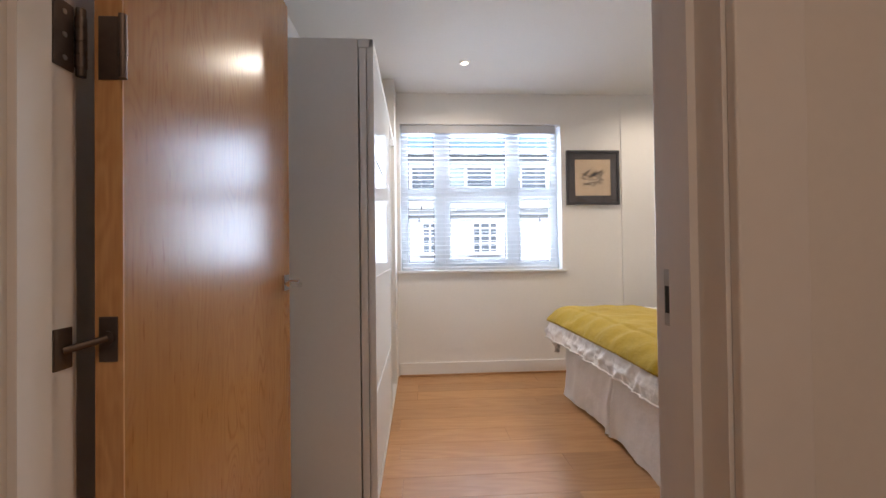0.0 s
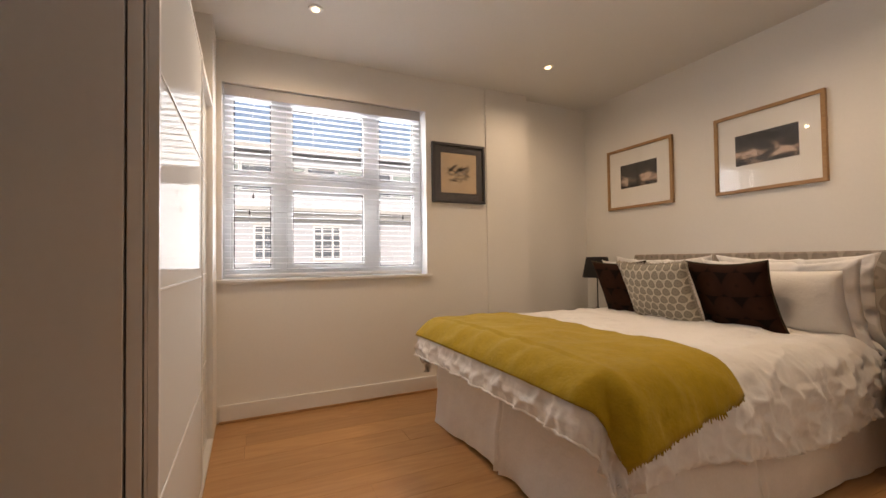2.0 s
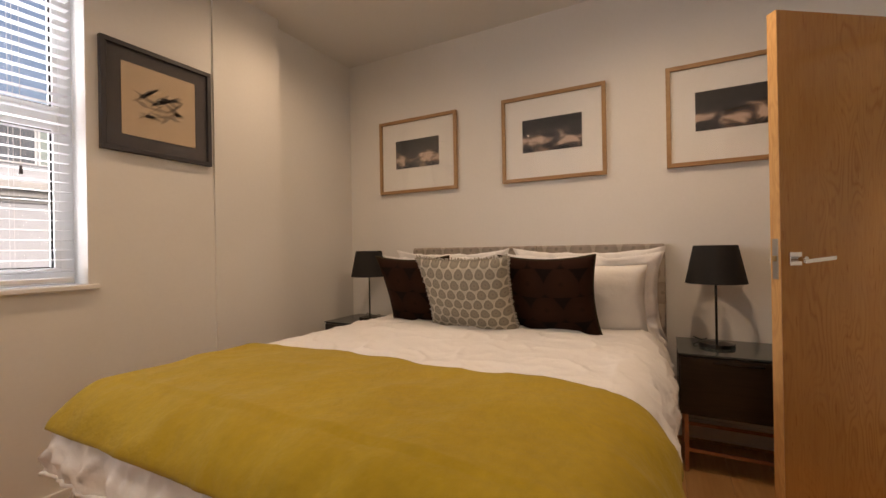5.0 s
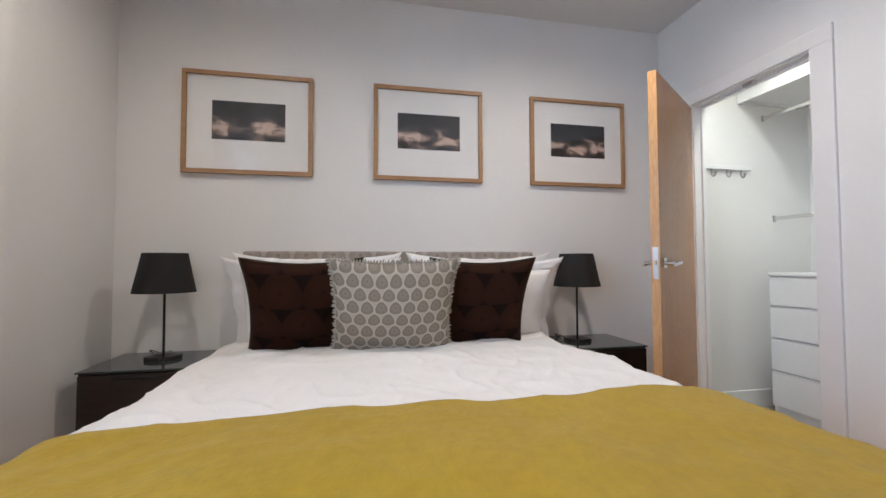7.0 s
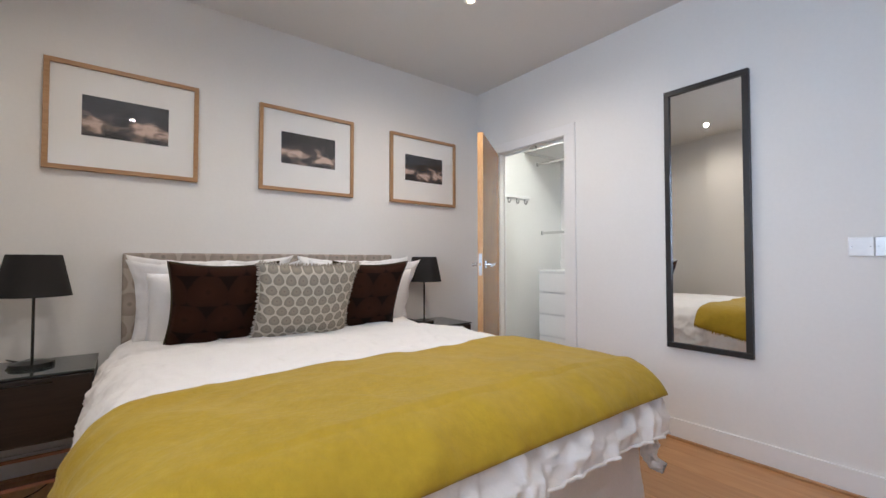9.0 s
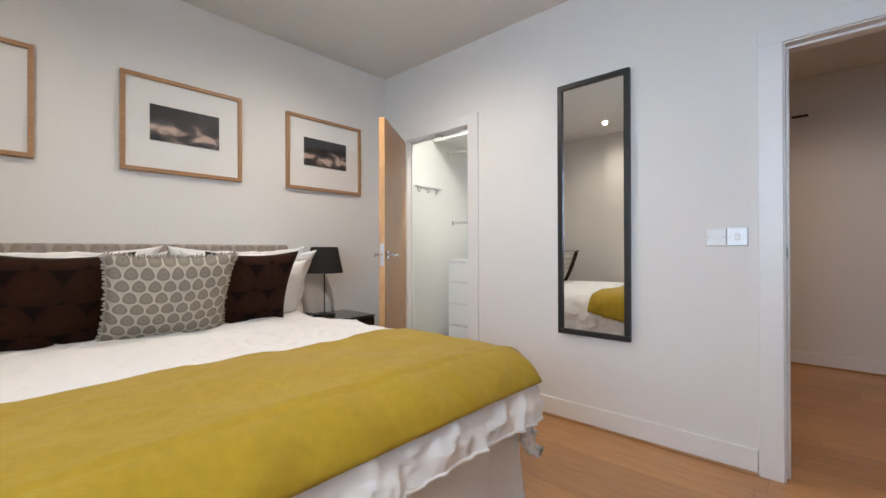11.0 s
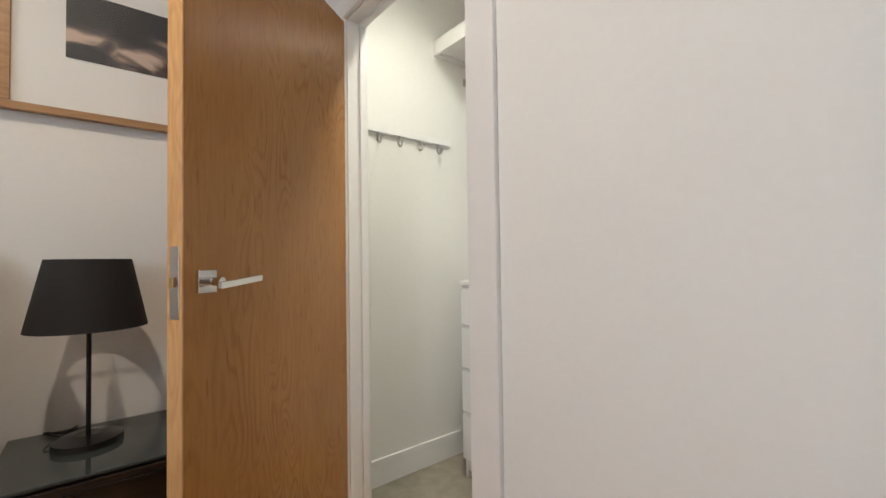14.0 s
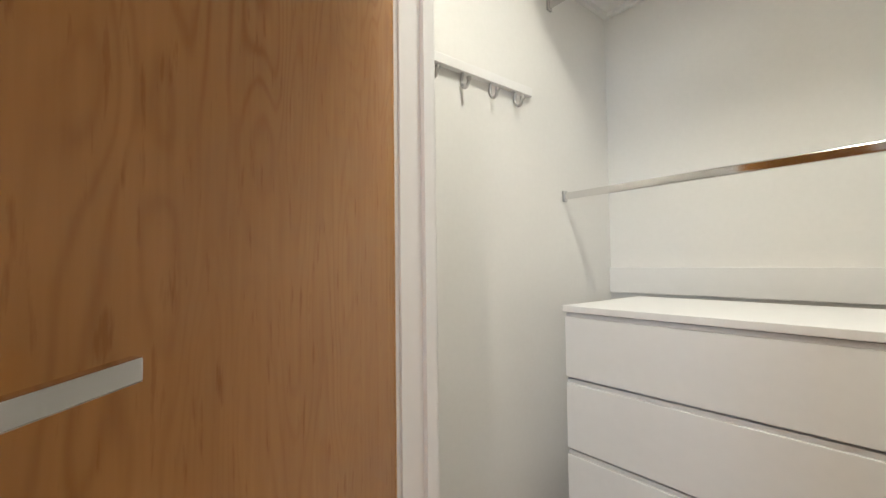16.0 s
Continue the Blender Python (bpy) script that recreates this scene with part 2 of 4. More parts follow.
def glass(name, rough=0.0, tint=(1, 1, 1), gloss=0.06):
    m = bpy.data.materials.new(name)
    m.use_nodes = True
    nt = m.node_tree
    nt.nodes.remove(nt.nodes["Principled BSDF"])
    tr, gl, mx = nt.nodes.new("ShaderNodeBsdfTransparent"), nt.nodes.new("ShaderNodeBsdfGlossy"), nt.nodes.new("ShaderNodeMixShader")
    lw = nt.nodes.new("ShaderNodeLayerWeight")
    lw.inputs[0].default_value = 0.5
    fr = nt.nodes.new("ShaderNodeMath")
    fr.operation = "MULTIPLY_ADD"
    fr.inputs[1].default_value, fr.inputs[2].default_value = 0.7, 0.035
    p5 = math_node(nt, "POWER", lw.outputs["Facing"], 4.0)
    nt.links.new(p5, fr.inputs[0])
    tr.inputs[0].default_value, gl.inputs["Roughness"].default_value = (*tint, 1), rough
    nt.links.new(fr.outputs[0], mx.inputs[0])
    nt.links.new(tr.outputs[0], mx.inputs[1])
    nt.links.new(gl.outputs[0], mx.inputs[2])
    nt.links.new(mx.outputs[0], nt.nodes["Material Output"].inputs[0])
    return m


def lacquer(name, color):
    """Lacquered board: a matt body under a thin polished film."""
    m = bpy.data.materials.new(name)
    m.use_nodes = True
    nt = m.node_tree
    nt.nodes.remove(nt.nodes["Principled BSDF"])
    df, gl, mx = nt.nodes.new("ShaderNodeBsdfDiffuse"), nt.nodes.new("ShaderNodeBsdfGlossy"), nt.nodes.new("ShaderNodeMixShader")
    tc, nz, rp = nt.nodes.new("ShaderNodeTexCoord"), nt.nodes.new("ShaderNodeTexNoise"), nt.nodes.new("ShaderNodeMapRange")
    nz.inputs["Scale"].default_value, nz.inputs["Detail"].default_value = 6, 4
    rp.inputs[3].default_value, rp.inputs[4].default_value = 0.015, 0.05
    nt.links.new(tc.outputs["Object"], nz.inputs["Vector"])
    nt.links.new(nz.outputs[0], rp.inputs[0])
    nt.links.new(rp.outputs[0], gl.inputs["Roughness"])
    df.inputs[0].default_value = (*color, 1)
    lw = nt.nodes.new("ShaderNodeLayerWeight")
    fac = math_node(nt, "MULTIPLY_ADD", math_node(nt, "POWER", lw.outputs["Facing"], 3.0), 0.12, 0.04)
    nt.links.new(fac, mx.inputs[0])
    nt.links.new(df.outputs[0], mx.inputs[1])
    nt.links.new(gl.outputs[0], mx.inputs[2])
    nt.links.new(mx.outputs[0], nt.nodes["Material Output"].inputs[0])
    return m


def glow(name, color, strength):
    m = bpy.data.materials.new(name)
    m.use_nodes = True
    b = m.node_tree.nodes["Principled BSDF"]
    b.inputs["Emission Color"].default_value, b.inputs["Emission Strength"].default_value = (*color, 1), strength
    return m


M_WALL = mat("wall_paint", (0.78, 0.765, 0.74), 0.75, grain=60, amount=0.02, bump=0.06, bump_scale=180)
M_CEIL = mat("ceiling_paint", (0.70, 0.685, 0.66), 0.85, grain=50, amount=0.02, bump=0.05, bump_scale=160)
M_TRIM = mat("white_gloss_paint", (0.80, 0.79, 0.78), 0.35, grain=30, amount=0.02, bump=0.04)
M_UPVC = mat("white_upvc", (0.82, 0.84, 0.85), 0.3, grain=20, amount=0.015, bump=0.02)
M_DOOR = veneer("maple_veneer", (0.300, 0.128, 0.028), (0.435, 0.212, 0.055), 0.24)
M_EDGE = wood("maple_lipping", (0.50, 0.27, 0.10), (0.66, 0.40, 0.17), 0.4, "z", 2.0)
M_PLANK = wood("oak_plank", (0.42, 0.215, 0.080), (0.52, 0.290, 0.122), 0.36, "x", 0.8, 0.13, 0.5)
M_JOINT = mat("plank_joint", (0.24, 0.125, 0.055), 0.7)
M_BEAD = wood("oak_bead", (0.34, 0.18, 0.075), (0.48, 0.28, 0.13), 0.4, "x", 1.5)
M_CARPET = mat("carpet", (0.29, 0.26, 0.21), 0.95, grain=350, amount=0.25, bump=0.6, bump_scale=600)
M_GLOSS = lacquer("gloss_white_lacquer", (0.72, 0.71, 0.69))
M_MATTW = mat("white_foil", (0.74, 0.73, 0.71), 0.45, grain=40, amount=0.02, bump=0.03)
M_CHEST = mat("white_drawer_front", (0.78, 0.78, 0.78), 0.35, grain=40, amount=0.02, bump=0.02)
# shade of the drawer gaps, put into the colour of a white chest
M_SHADOWLINE = mat("gap_shade_grey", (0.70, 0.70, 0.71), 0.5)
M_SHEET = mat("white_cotton", (0.83, 0.81, 0.79), 0.9, grain=120, amount=0.03, bump=0.55, bump_scale=17, sheen=0.2)
M_VALANCE = mat("valance_cotton", (0.82, 0.79, 0.76), 0.92, grain=90, amount=0.04, bump=0.5, bump_scale=13)
M_THROW = mat("mustard_fleece", (0.385, 0.258, 0.006), 0.95, grain=34, amount=0.13, bump=0.7, bump_scale=70, sheen=0.08)
M_BROWN = lattice("brown_velvet", (0.007, 0.0025, 0.0015), (0.030, 0.0105, 0.005), (0.024, 0.008, 0.004), 0.165, 0.143, ("X", "Z"))
M_CUSH = lattice("printed_linen", (0.47, 0.42, 0.34), (0.285, 0.255, 0.205), (0.53, 0.475, 0.39), 0.056, 0.054)
M_PIPING = mat("olive_piping", (0.040, 0.028, 0.008), 0.8, bump=0)
M_FRINGE = mat("linen_fringe", (0.40, 0.36, 0.30), 0.95, grain=200, amount=0.2)
M_HEADB = lattice("headboard_fabric", (0.42, 0.37, 0.32), (0.37, 0.32, 0.275), (0.43, 0.38, 0.33), 0.15, 0.13, ("Y", "Z"))
M_BLACKW = wood("espresso_wood", (0.010, 0.006, 0.004), (0.028, 0.016, 0.011), 0.35, "y", 1.5)
M_SMOKE = mat("smoked_glass_top", (0.05, 0.06, 0.06), 0.06, grain=5, amount=0.02, bump=0)
M_BLACK = mat("black_cloth", (0.012, 0.011, 0.011), 0.85, grain=300, amount=0.2, bump=0.15)
M_BLKMET = mat("black_gloss_metal", (0.012, 0.012, 0.013), 0.15, grain=20, bump=0)
M_FRAME = wood("oak_frame", (0.30, 0.165, 0.075), (0.44, 0.265, 0.125), 0.45, "y", 2.0)
M_MATB = mat("white_mount_board", (0.80, 0.79, 0.77), 0.85, grain=200, amount=0.02, bump=0.03)
M_DKFRAME = mat("charcoal_frame", (0.035, 0.033, 0.040), 0.5, grain=60, amount=0.15)
M_DKMAT = mat("charcoal_mount", (0.065, 0.058, 0.062), 0.8, grain=80, amount=0.1)
M_PAPER = mat("aged_paper", (0.56, 0.44, 0.31), 0.9, grain=14, amount=0.08)
M_INK = mat("grey_ink", (0.33, 0.265, 0.20), 0.9, grain=60, amount=0.3)
M_MFRAME = mat("black_mirror_frame", (0.018, 0.017, 0.017), 0.4, grain=60, amount=0.2)
M_MIRROR = mat("mirror_silver", (0.86, 0.87, 0.86), 0.0, metal=1.0, amount=0.0, bump=0)
M_CHROME = mat("polished_chrome", (0.72, 0.71, 0.70), 0.10, metal=1.0, grain=15, amount=0.03, bump=0)
M_STEEL = mat("brushed_steel", (0.50, 0.49, 0.48), 0.32, metal=1.0, grain=120, amount=0.08, bump=0.03)
M_SATIN = mat("satin_steel", (0.62, 0.62, 0.62), 0.5, metal=0.8, grain=120, amount=0.05, bump=0.02)
M_BRONZE = mat("tarnished_steel", (0.16, 0.13, 0.115), 0.38, metal=1.0, grain=60, amount=0.15, bump=0.03)
M_BRASS = mat("dull_brass", (0.45, 0.32, 0.16), 0.35, metal=1.0)
M_PLASTIC = mat("white_plastic", (0.80, 0.80, 0.80), 0.3, bump=0)
# black of the rubber gaskets, and painted shade for the latch hole
M_DKHOLE = mat("shade_and_rubber_black", (0.02, 0.02, 0.02), 0.8, bump=0)
M_STUCCO = mat("white_stucco", (0.56, 0.58, 0.62), 0.85, grain=3, amount=0.06, bump=0.1)
M_STUCCO2 = mat("pale_stone_band", (0.55, 0.545, 0.53), 0.85, grain=3, amount=0.08)
M_DKPANE = mat("far_window_glass", (0.13, 0.15, 0.175), 0.08, grain=2, amount=0.3, bump=0)
M_GRPANE = mat("greenish_panel", (0.33, 0.40, 0.38), 0.25, grain=2, amount=0.1, bump=0)
M_ASPHALT = mat("asphalt", (0.06, 0.06, 0.06), 0.9, grain=20, amount=0.2)
M_PGLASS = glass("picture_glass")
M_WGLASS = glass("window_glass")
M_LAMP = glow("lamp_glow", (1.0, 0.70, 0.38), 5)
M_COPPER = mat("rose_metal", (0.45, 0.25, 0.17), 0.4, metal=1.0)
# backlit shade of the pale headrail, painted in as grey
M_VALRAIL = mat("valance_backlit_grey", (0.50, 0.50, 0.53), 0.5, grain=30, amount=0.03, bump=0)
M_SLAT = mat("blind_slat", (0.80, 0.80, 0.82), 0.4, grain=30, amount=0.02, bump=0)

# ---- builders ----


def box(bm, x0, x1, y0, y1, z0, z1, bevel=0.0):
    m = Matrix.Translation(((x0 + x1) / 2, (y0 + y1) / 2, (z0 + z1) / 2)) @ Matrix.Diagonal((x1 - x0, y1 - y0, z1 - z0, 1))
    r = bmesh.ops.create_cube(bm, size=1, matrix=m)
    if bevel:
        edges = list({e for v in r["verts"] for e in v.link_edges})
        bmesh.ops.bevel(bm, geom=edges, offset=bevel, segments=2, profile=0.5, affect="EDGES")
    return bm


def B(*args, bevel=0.0):
    return box(bmesh.new(), *args, bevel=bevel)


def cyl(bm, p, q, r, r2=None, seg=16):
    p, q = Vector(p), Vector(q)
    d = q - p
    m = Matrix.Translation((p + q) / 2) @ d.to_track_quat("Z", "Y").to_matrix().to_4x4()
    bmesh.ops.create_cone(bm, cap_ends=True, segments=seg, radius1=r, radius2=r if r2 is None else r2, depth=d.length, matrix=m)
    return bm


def C(p, q, r, r2=None, seg=16):
    return cyl(bmesh.new(), p, q, r, r2, seg)


def ring(bm, y0, y1, z0, z1, w, x0, x1, axis="x", bevel=0.003):
    """A picture frame: four mitred-looking bars in the plane across axis."""
    for a, b_, c, d in ((y0, y1, z1 - w, z1), (y0, y1, z0, z0 + w), (y0, y0 + w, z0 + w, z1 - w), (y1 - w, y1, z0 + w, z1 - w)):
        if axis == "x":
            box(bm, x0, x1, a, b_, c, d, bevel)
        else:
            box(bm, a, b_, x0, x1, c, d, bevel)
    return bm


def mesh_of(bm, name, material, smooth=False):
    me = bpy.data.meshes.new(name)
    bm.to_mesh(me)
    bm.free()
    me.materials.append(material)
    if smooth:
        for p in me.polygons:
            p.use_smooth = True
    return me


def part(name, bm, material, parent, label="", smooth=False):
    ob = new(name, mesh_of(bm, name, material, smooth))
    ob.parent = parent
    if label:
        tagged(ob, label)
    return ob


def solid(name, bm, material, label, category, kind="", group="", smooth=False):
    return tagged(new(name, mesh_of(bm, name, material, smooth)), label, category, group, kind)


def thing(name, label, category, at=(0, 0, 0), rz=0, group="", kind=""):
    ob = new(name)
    ob.empty_display_size = 0.1
    ob.matrix_basis = pose(*at, 0, 0, rz)
    return tagged(ob, label, category, group, kind)


# ---- the room ----
X0, X1, Y0, Y1, H = -0.68, 3.405, 0.862, 4.145, 2.68
YH = 0.712            # hall face of the door wall
YC = 0.785            # closet face of the same wall
YREC = 4.222           # back of the shallow recess beside the window wall
CLX, CLY = 3.43, -0.47  # closet's far side and back
EX0, EX1 = -0.386, 0.520   # entry opening
CX0, CX1 = 2.412, 3.105     # closet opening
WX0, WX1, WZ0, WZ1 = -0.035, 1.527, 0.988, 2.392

bm = bmesh.new()
box(bm, -1.35, EX0 - 0.03, YH, Y0, 0, H)
box(bm, EX0 - 0.03, EX1 + 0.03, YH, Y0, 2.075, H)
box(bm, EX1 + 0.03, 1.75, YH, Y0, 0, H)
box(bm, 1.75, CX0 - 0.03, YC, Y0, 0, H)
box(bm, CX0 - 0.03, CX1 + 0.03, YC, Y0, 2.075, H)
box(bm, CX1 + 0.03, X1 + 0.2, YC, Y0, 0, H)
solid("wall_south", bm, M_WALL, "white painted plaster wall with two door openings", "wall", "structure")
bm = bmesh.new()
box(bm, X0 - 0.15, WX0, Y1, Y1 + 0.30, 0, H)
box(bm, WX0, WX1, Y1, Y1 + 0.30, 0, WZ0 - 0.02)
box(bm, WX0, WX1, Y1, Y1 + 0.30, WZ1, H)
box(bm, WX1, 2.585, Y1, Y1 + 0.30, 0, H)
box(bm, 2.585, X1 + 0.2, YREC, Y1 + 0.30, 0, H)
solid("wall_north", bm, M_WALL, "white painted plaster wall with a wide window", "wall", "structure")
solid("wall_pier", B(2.12, 2.585, Y1 - 0.012, Y1, 0, H), M_WALL, "shallow white plastered pier beside the window", "wall", "structure")
solid("wall_east", B(X1, X1 + 0.2, Y0, YREC, 0, H), M_WALL, "white painted plaster wall behind the bed", "wall", "structure")
solid("wall_west", B(X0 - 0.15, X0, Y0, Y1, 0, H), M_WALL, "white painted plaster wall behind the wardrobe", "wall", "structure")
solid("wall_boxing", B(X0, -0.065, 3.83, Y1, 0, H), M_WALL, "white boxed-in wall beside the wardrobe", "wall", "structure")
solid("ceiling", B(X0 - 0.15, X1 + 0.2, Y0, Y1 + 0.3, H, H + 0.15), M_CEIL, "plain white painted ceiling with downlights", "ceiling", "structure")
# closet shell
for nm, bm in (("wall_closet_east", B(CLX, CLX + 0.15, CLY - 0.15, YC, 0, H)), ("wall_closet_south", B(1.75, CLX, CLY - 0.15, CLY, 0, H)), ("wall_closet_west", B(1.75, 1.90, CLY, YC, 0, H))):
    solid(nm, bm, M_WALL, "white painted wall of the walk-in closet", "wall", "structure")
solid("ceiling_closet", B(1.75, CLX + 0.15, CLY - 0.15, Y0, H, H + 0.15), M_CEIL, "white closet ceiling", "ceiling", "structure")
# hall shell
for nm, bm in (("wall_hall_south", B(-1.35, 1.60, -1.95, -1.80, 0, H)), ("wall_hall_west", B(-1.50, -1.35, -1.95, YH, 0, H)), ("wall_hall_east", B(1.45, 1.60, -1.80, YH, 0, H))):
    solid(nm, bm, M_WALL, "plain painted wall of the dim hallway", "wall", "structure")
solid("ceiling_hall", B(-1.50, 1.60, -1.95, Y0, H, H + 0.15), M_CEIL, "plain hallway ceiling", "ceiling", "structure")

# skirtings with a small oak bead at the floor
SK = 0.122


def skirting(x0, x1, y0, y1, axis, side):
    """axis: the way it runs; side: which way it faces, +1 or -1."""
    if axis == "x":
        a = B(x0, x1, y0, y0 + 0.015 * side, 0.012, SK, bevel=0.003) if side > 0 else B(x0, x1, y0 - 0.015, y0, 0.012, SK, bevel=0.003)
        s = y0 + 0.015 * side
        bd = B(x0, x1, min(s, s + 0.014 * side), max(s, s + 0.014 * side), 0.0, 0.016, bevel=0.004)
    else:
        a = B(x0, x0 + 0.015, y0, y1, 0.012, SK, bevel=0.003) if side > 0 else B(x0 - 0.015, x0, y0, y1, 0.012, SK, bevel=0.003)
        s = x0 + 0.015 * side
        bd = B(min(s, s + 0.014 * side), max(s, s + 0.014 * side), y0, y1, 0.0, 0.016, bevel=0.004)
    b_ = solid("baseboard", a, M_TRIM, "white painted skirting board", "baseboard", "structure")
    part("bead", bd, M_BEAD, b_, "narrow oak bead along the floor")


skirting(-0.05, 2.12, Y1, 0, "x", -1)
skirting(2.12, 2.586, Y1 - 0.012, 0, "x", -1)
skirting(2.586, X1 - 0.016, YREC, 0, "x", -1)
skirting(X1, 0, Y0 + 0.016, YREC, "y", -1)
skirting(EX1 + 0.105, CX0 - 0.106, Y0, 0, "x", 1)
skirting(CX1 + 0.075, X1 - 0.016, Y0, 0, "x", 1)
skirting(-1.34, 1.44, -1.80, 0, "x", 1)
for y_a, y_b in ((CLY, YC - 0.02),):
    solid("baseboard", B(CLX - 0.015, CLX, y_a, y_b, 0.0, 0.13, bevel=0.003), M_TRIM, "white painted skirting in the closet", "baseboard", "structure")


def casing(name, x0, x1, wl, wr, label, yh, ys):
    """Lining, stop and architrave of a doorway in the south wall."""
    base = thing(name, label, "door frame", kind="structure")
    part("lining", box(box(B(x0 - 0.03, x0, yh, Y0, 0, 2.045), x1, x1 + 0.03, yh, Y0, 0, 2.045), x0 - 0.03, x1 + 0.03, yh, Y0, 2.045, 2.075), M_TRIM, base)
    part("stop", box(box(B(x0, x0 + 0.012, yh + ys, Y0 - 0.05, 0, 2.033), x1 - 0.012, x1, yh + ys, Y0 - 0.05, 0, 2.033), x0, x1, yh + ys, Y0 - 0.05, 2.033, 2.045), M_TRIM, base)
    for s, (ya, yb) in enumerate(((Y0, Y0 + 0.016), (yh - 0.016, yh))):
        bm_ = B(x0 - wl, x0 - 0.006, ya, yb, 0, 2.051, bevel=0.003)
        box(bm_, x1 + 0.006, x1 + wr, ya, yb, 0, 2.051, bevel=0.003)
        box(bm_, x0 - wl, x1 + wr, ya, yb, 2.051, 2.045 + 0.085, bevel=0.003)
        part("architrave", bm_, M_TRIM, base)
    return base


door_1 = casing("door_frame_1", EX0, EX1, 0.075, 0.10, "white painted frame of the open entry doorway", YH, 0.05)
strike = part("strike_plate", B(EX1 - 0.0025, EX1 - 0.0005, Y0 - 0.047, Y0 - 0.021, 1.03, 1.118, bevel=0.0005), M_STEEL, door_1, "steel strike plate")
# no hole is cut: a dark block on the plate paints its shade
part("latch_hole_shade", B(EX1 - 0.0045, EX1 - 0.0022, Y0 - 0.041, Y0 - 0.027, 1.05, 1.092), M_DKHOLE, strike)
door_2 = casing("door_frame_2", CX0, CX1, 0.104, 0.073, "white painted frame of the closet doorway", YC, 0.004)
part("ball_catch", B(CX0 + 0.30, CX0 + 0.36, Y0 - 0.045, Y0 - 0.010, 2.022, 2.045, bevel=0.004), M_STEEL, door_2, "small metal closer block under the head")
plate = part("strike_plate", B(CX0 - 0.001, CX0 + 0.002, Y0 - 0.045, Y0 - 0.004, 1.02, 1.10), M_STEEL, door_2, "steel strike plate")
part("strike_lip", B(CX0 - 0.0045, CX0 + 0.001, Y0 - 0.004, Y0 + 0.002, 1.035, 1.085, bevel=0.001), M_STEEL, plate, "bent steel lip")
part("threshold", B(CX0, CX1, YC, Y0 - 0.002, 0, 0.008, bevel=0.003), M_BEAD, door_2, "oak threshold strip")


def lever(parent, x, side, z):
    """Square rose and square lever on a leaf's face; the leaf runs along +y, its faces across x."""
    f = 0.0 if side > 0 else -0.044
    rose = part("door_handle", B(min(f, f + side * 0.009), max(f, f + side * 0.009), x - 0.026, x + 0.026, z - 0.026, z + 0.026, bevel=0.001), M_CHROME, parent, "polished chrome lever handle")
    part("neck", C((f + side * 0.005, x, z), (f + side * 0.05, x, z), 0.010), M_CHROME, rose, smooth=False)
    arm = B(min(f + side * 0.046, f + side * 0.057), max(f + side * 0.046, f + side * 0.057), x - 0.125, x + 0.010, z - 0.0078, z + 0.0078, bevel=0.0015)
    for v in arm.verts:
        v.co.z += (x - v.co.y) * 0.09 - 0.008
    part("lever", arm, M_CHROME, rose)


def leaf(name, label, width, at, rz):
    """A flush door: local y runs from hinge to latch, the visible face lies at x = 0, body behind it."""
    d = thing(name, label, "door", at, rz)
    part("panel", B(-0.0425, -0.0015, 0.003, width - 0.004, 0.006, 2.036, bevel=0.0015), M_DOOR, d)
    part("lipping", box(B(-0.043, -0.001, width - 0.004, width, 0.006, 2.036, bevel=0.001), -0.043, -0.001, 0, 0.003, 0.006, 2.036), M_EDGE, d, "pale maple edge lipping")
    for side in (1, -1):
        lever(d, width - 0.06, side, 1.055)
    latch = part("latch_plate", B(-0.035, -0.010, width - 0.001, width + 0.0015, 0.975, 1.135, bevel=0.0005), M_STEEL, d, "brushed steel latch plate")
    part("latch_bolt", B(-0.029, -0.016, width, width + 0.010, 1.045, 1.068, bevel=0.002), M_BRASS, latch, "brass latch bolt")
    for z in (0.25, 1.475, 1.80):
        hg = part("hinge", C((0.004, -0.006, z - 0.05), (0.004, -0.006, z + 0.05), 0.006), M_BRONZE, d, "steel butt hinge")
        part("knuckle", C((0.004, -0.006, z - 0.012), (0.004, -0.006, z + 0.012), 0.0068), M_BRONZE, hg)
        part("hinge_leaf", B(-0.036, 0.002, -0.0015, 0.0, z - 0.05, z + 0.05), M_BRONZE, hg)
    return d


entry = leaf("entry_door", "maple veneer flush door standing wide open into the bedroom", 0.825, (-0.328, 0.884, 0), -0.3)
for z in (0.25, 1.475, 1.80):
    jl = part("jamb_hinge", B(EX0, EX0 + 0.003, Y0 - 0.036, Y0 - 0.001, z - 0.05, z + 0.05, bevel=0.001), M_BRONZE, door_1, "dull steel hinge leaf on the frame")
    for k in (-0.034, 0.0, 0.034):
        part("screw", C((EX0 + 0.003, Y0 - 0.018, z + k), (EX0 + 0.0042, Y0 - 0.018, z + k), 0.004, seg=10), M_STEEL, jl)
    kn = part("hinge_pin", C((EX0 + 0.006, Y0 + 0.008, z - 0.052), (EX0 + 0.006, Y0 + 0.008, z + 0.052), 0.0065, seg=14), M_BRONZE, door_1, "hinge knuckle")
    for k in (-0.03, -0.01, 0.01, 0.03):
        part("knuckle", C((EX0 + 0.006, Y0 + 0.008, z + k - 0.0085), (EX0 + 0.006, Y0 + 0.008, z + k + 0.0085), 0.0076, seg=14), M_BRONZE, kn)
part("closer_keep", B(EX0, EX0 + 0.003, Y0 - 0.036, Y0 - 0.004, 0.985, 1.045, bevel=0.001), M_BRONZE, door_1, "dull steel keep of the door closer")
part("closer_plate", B(-0.036, -0.008, -0.0025, 0.0, 0.985, 1.055, bevel=0.001), M_BRONZE, entry, "steel plate of the concealed closer")
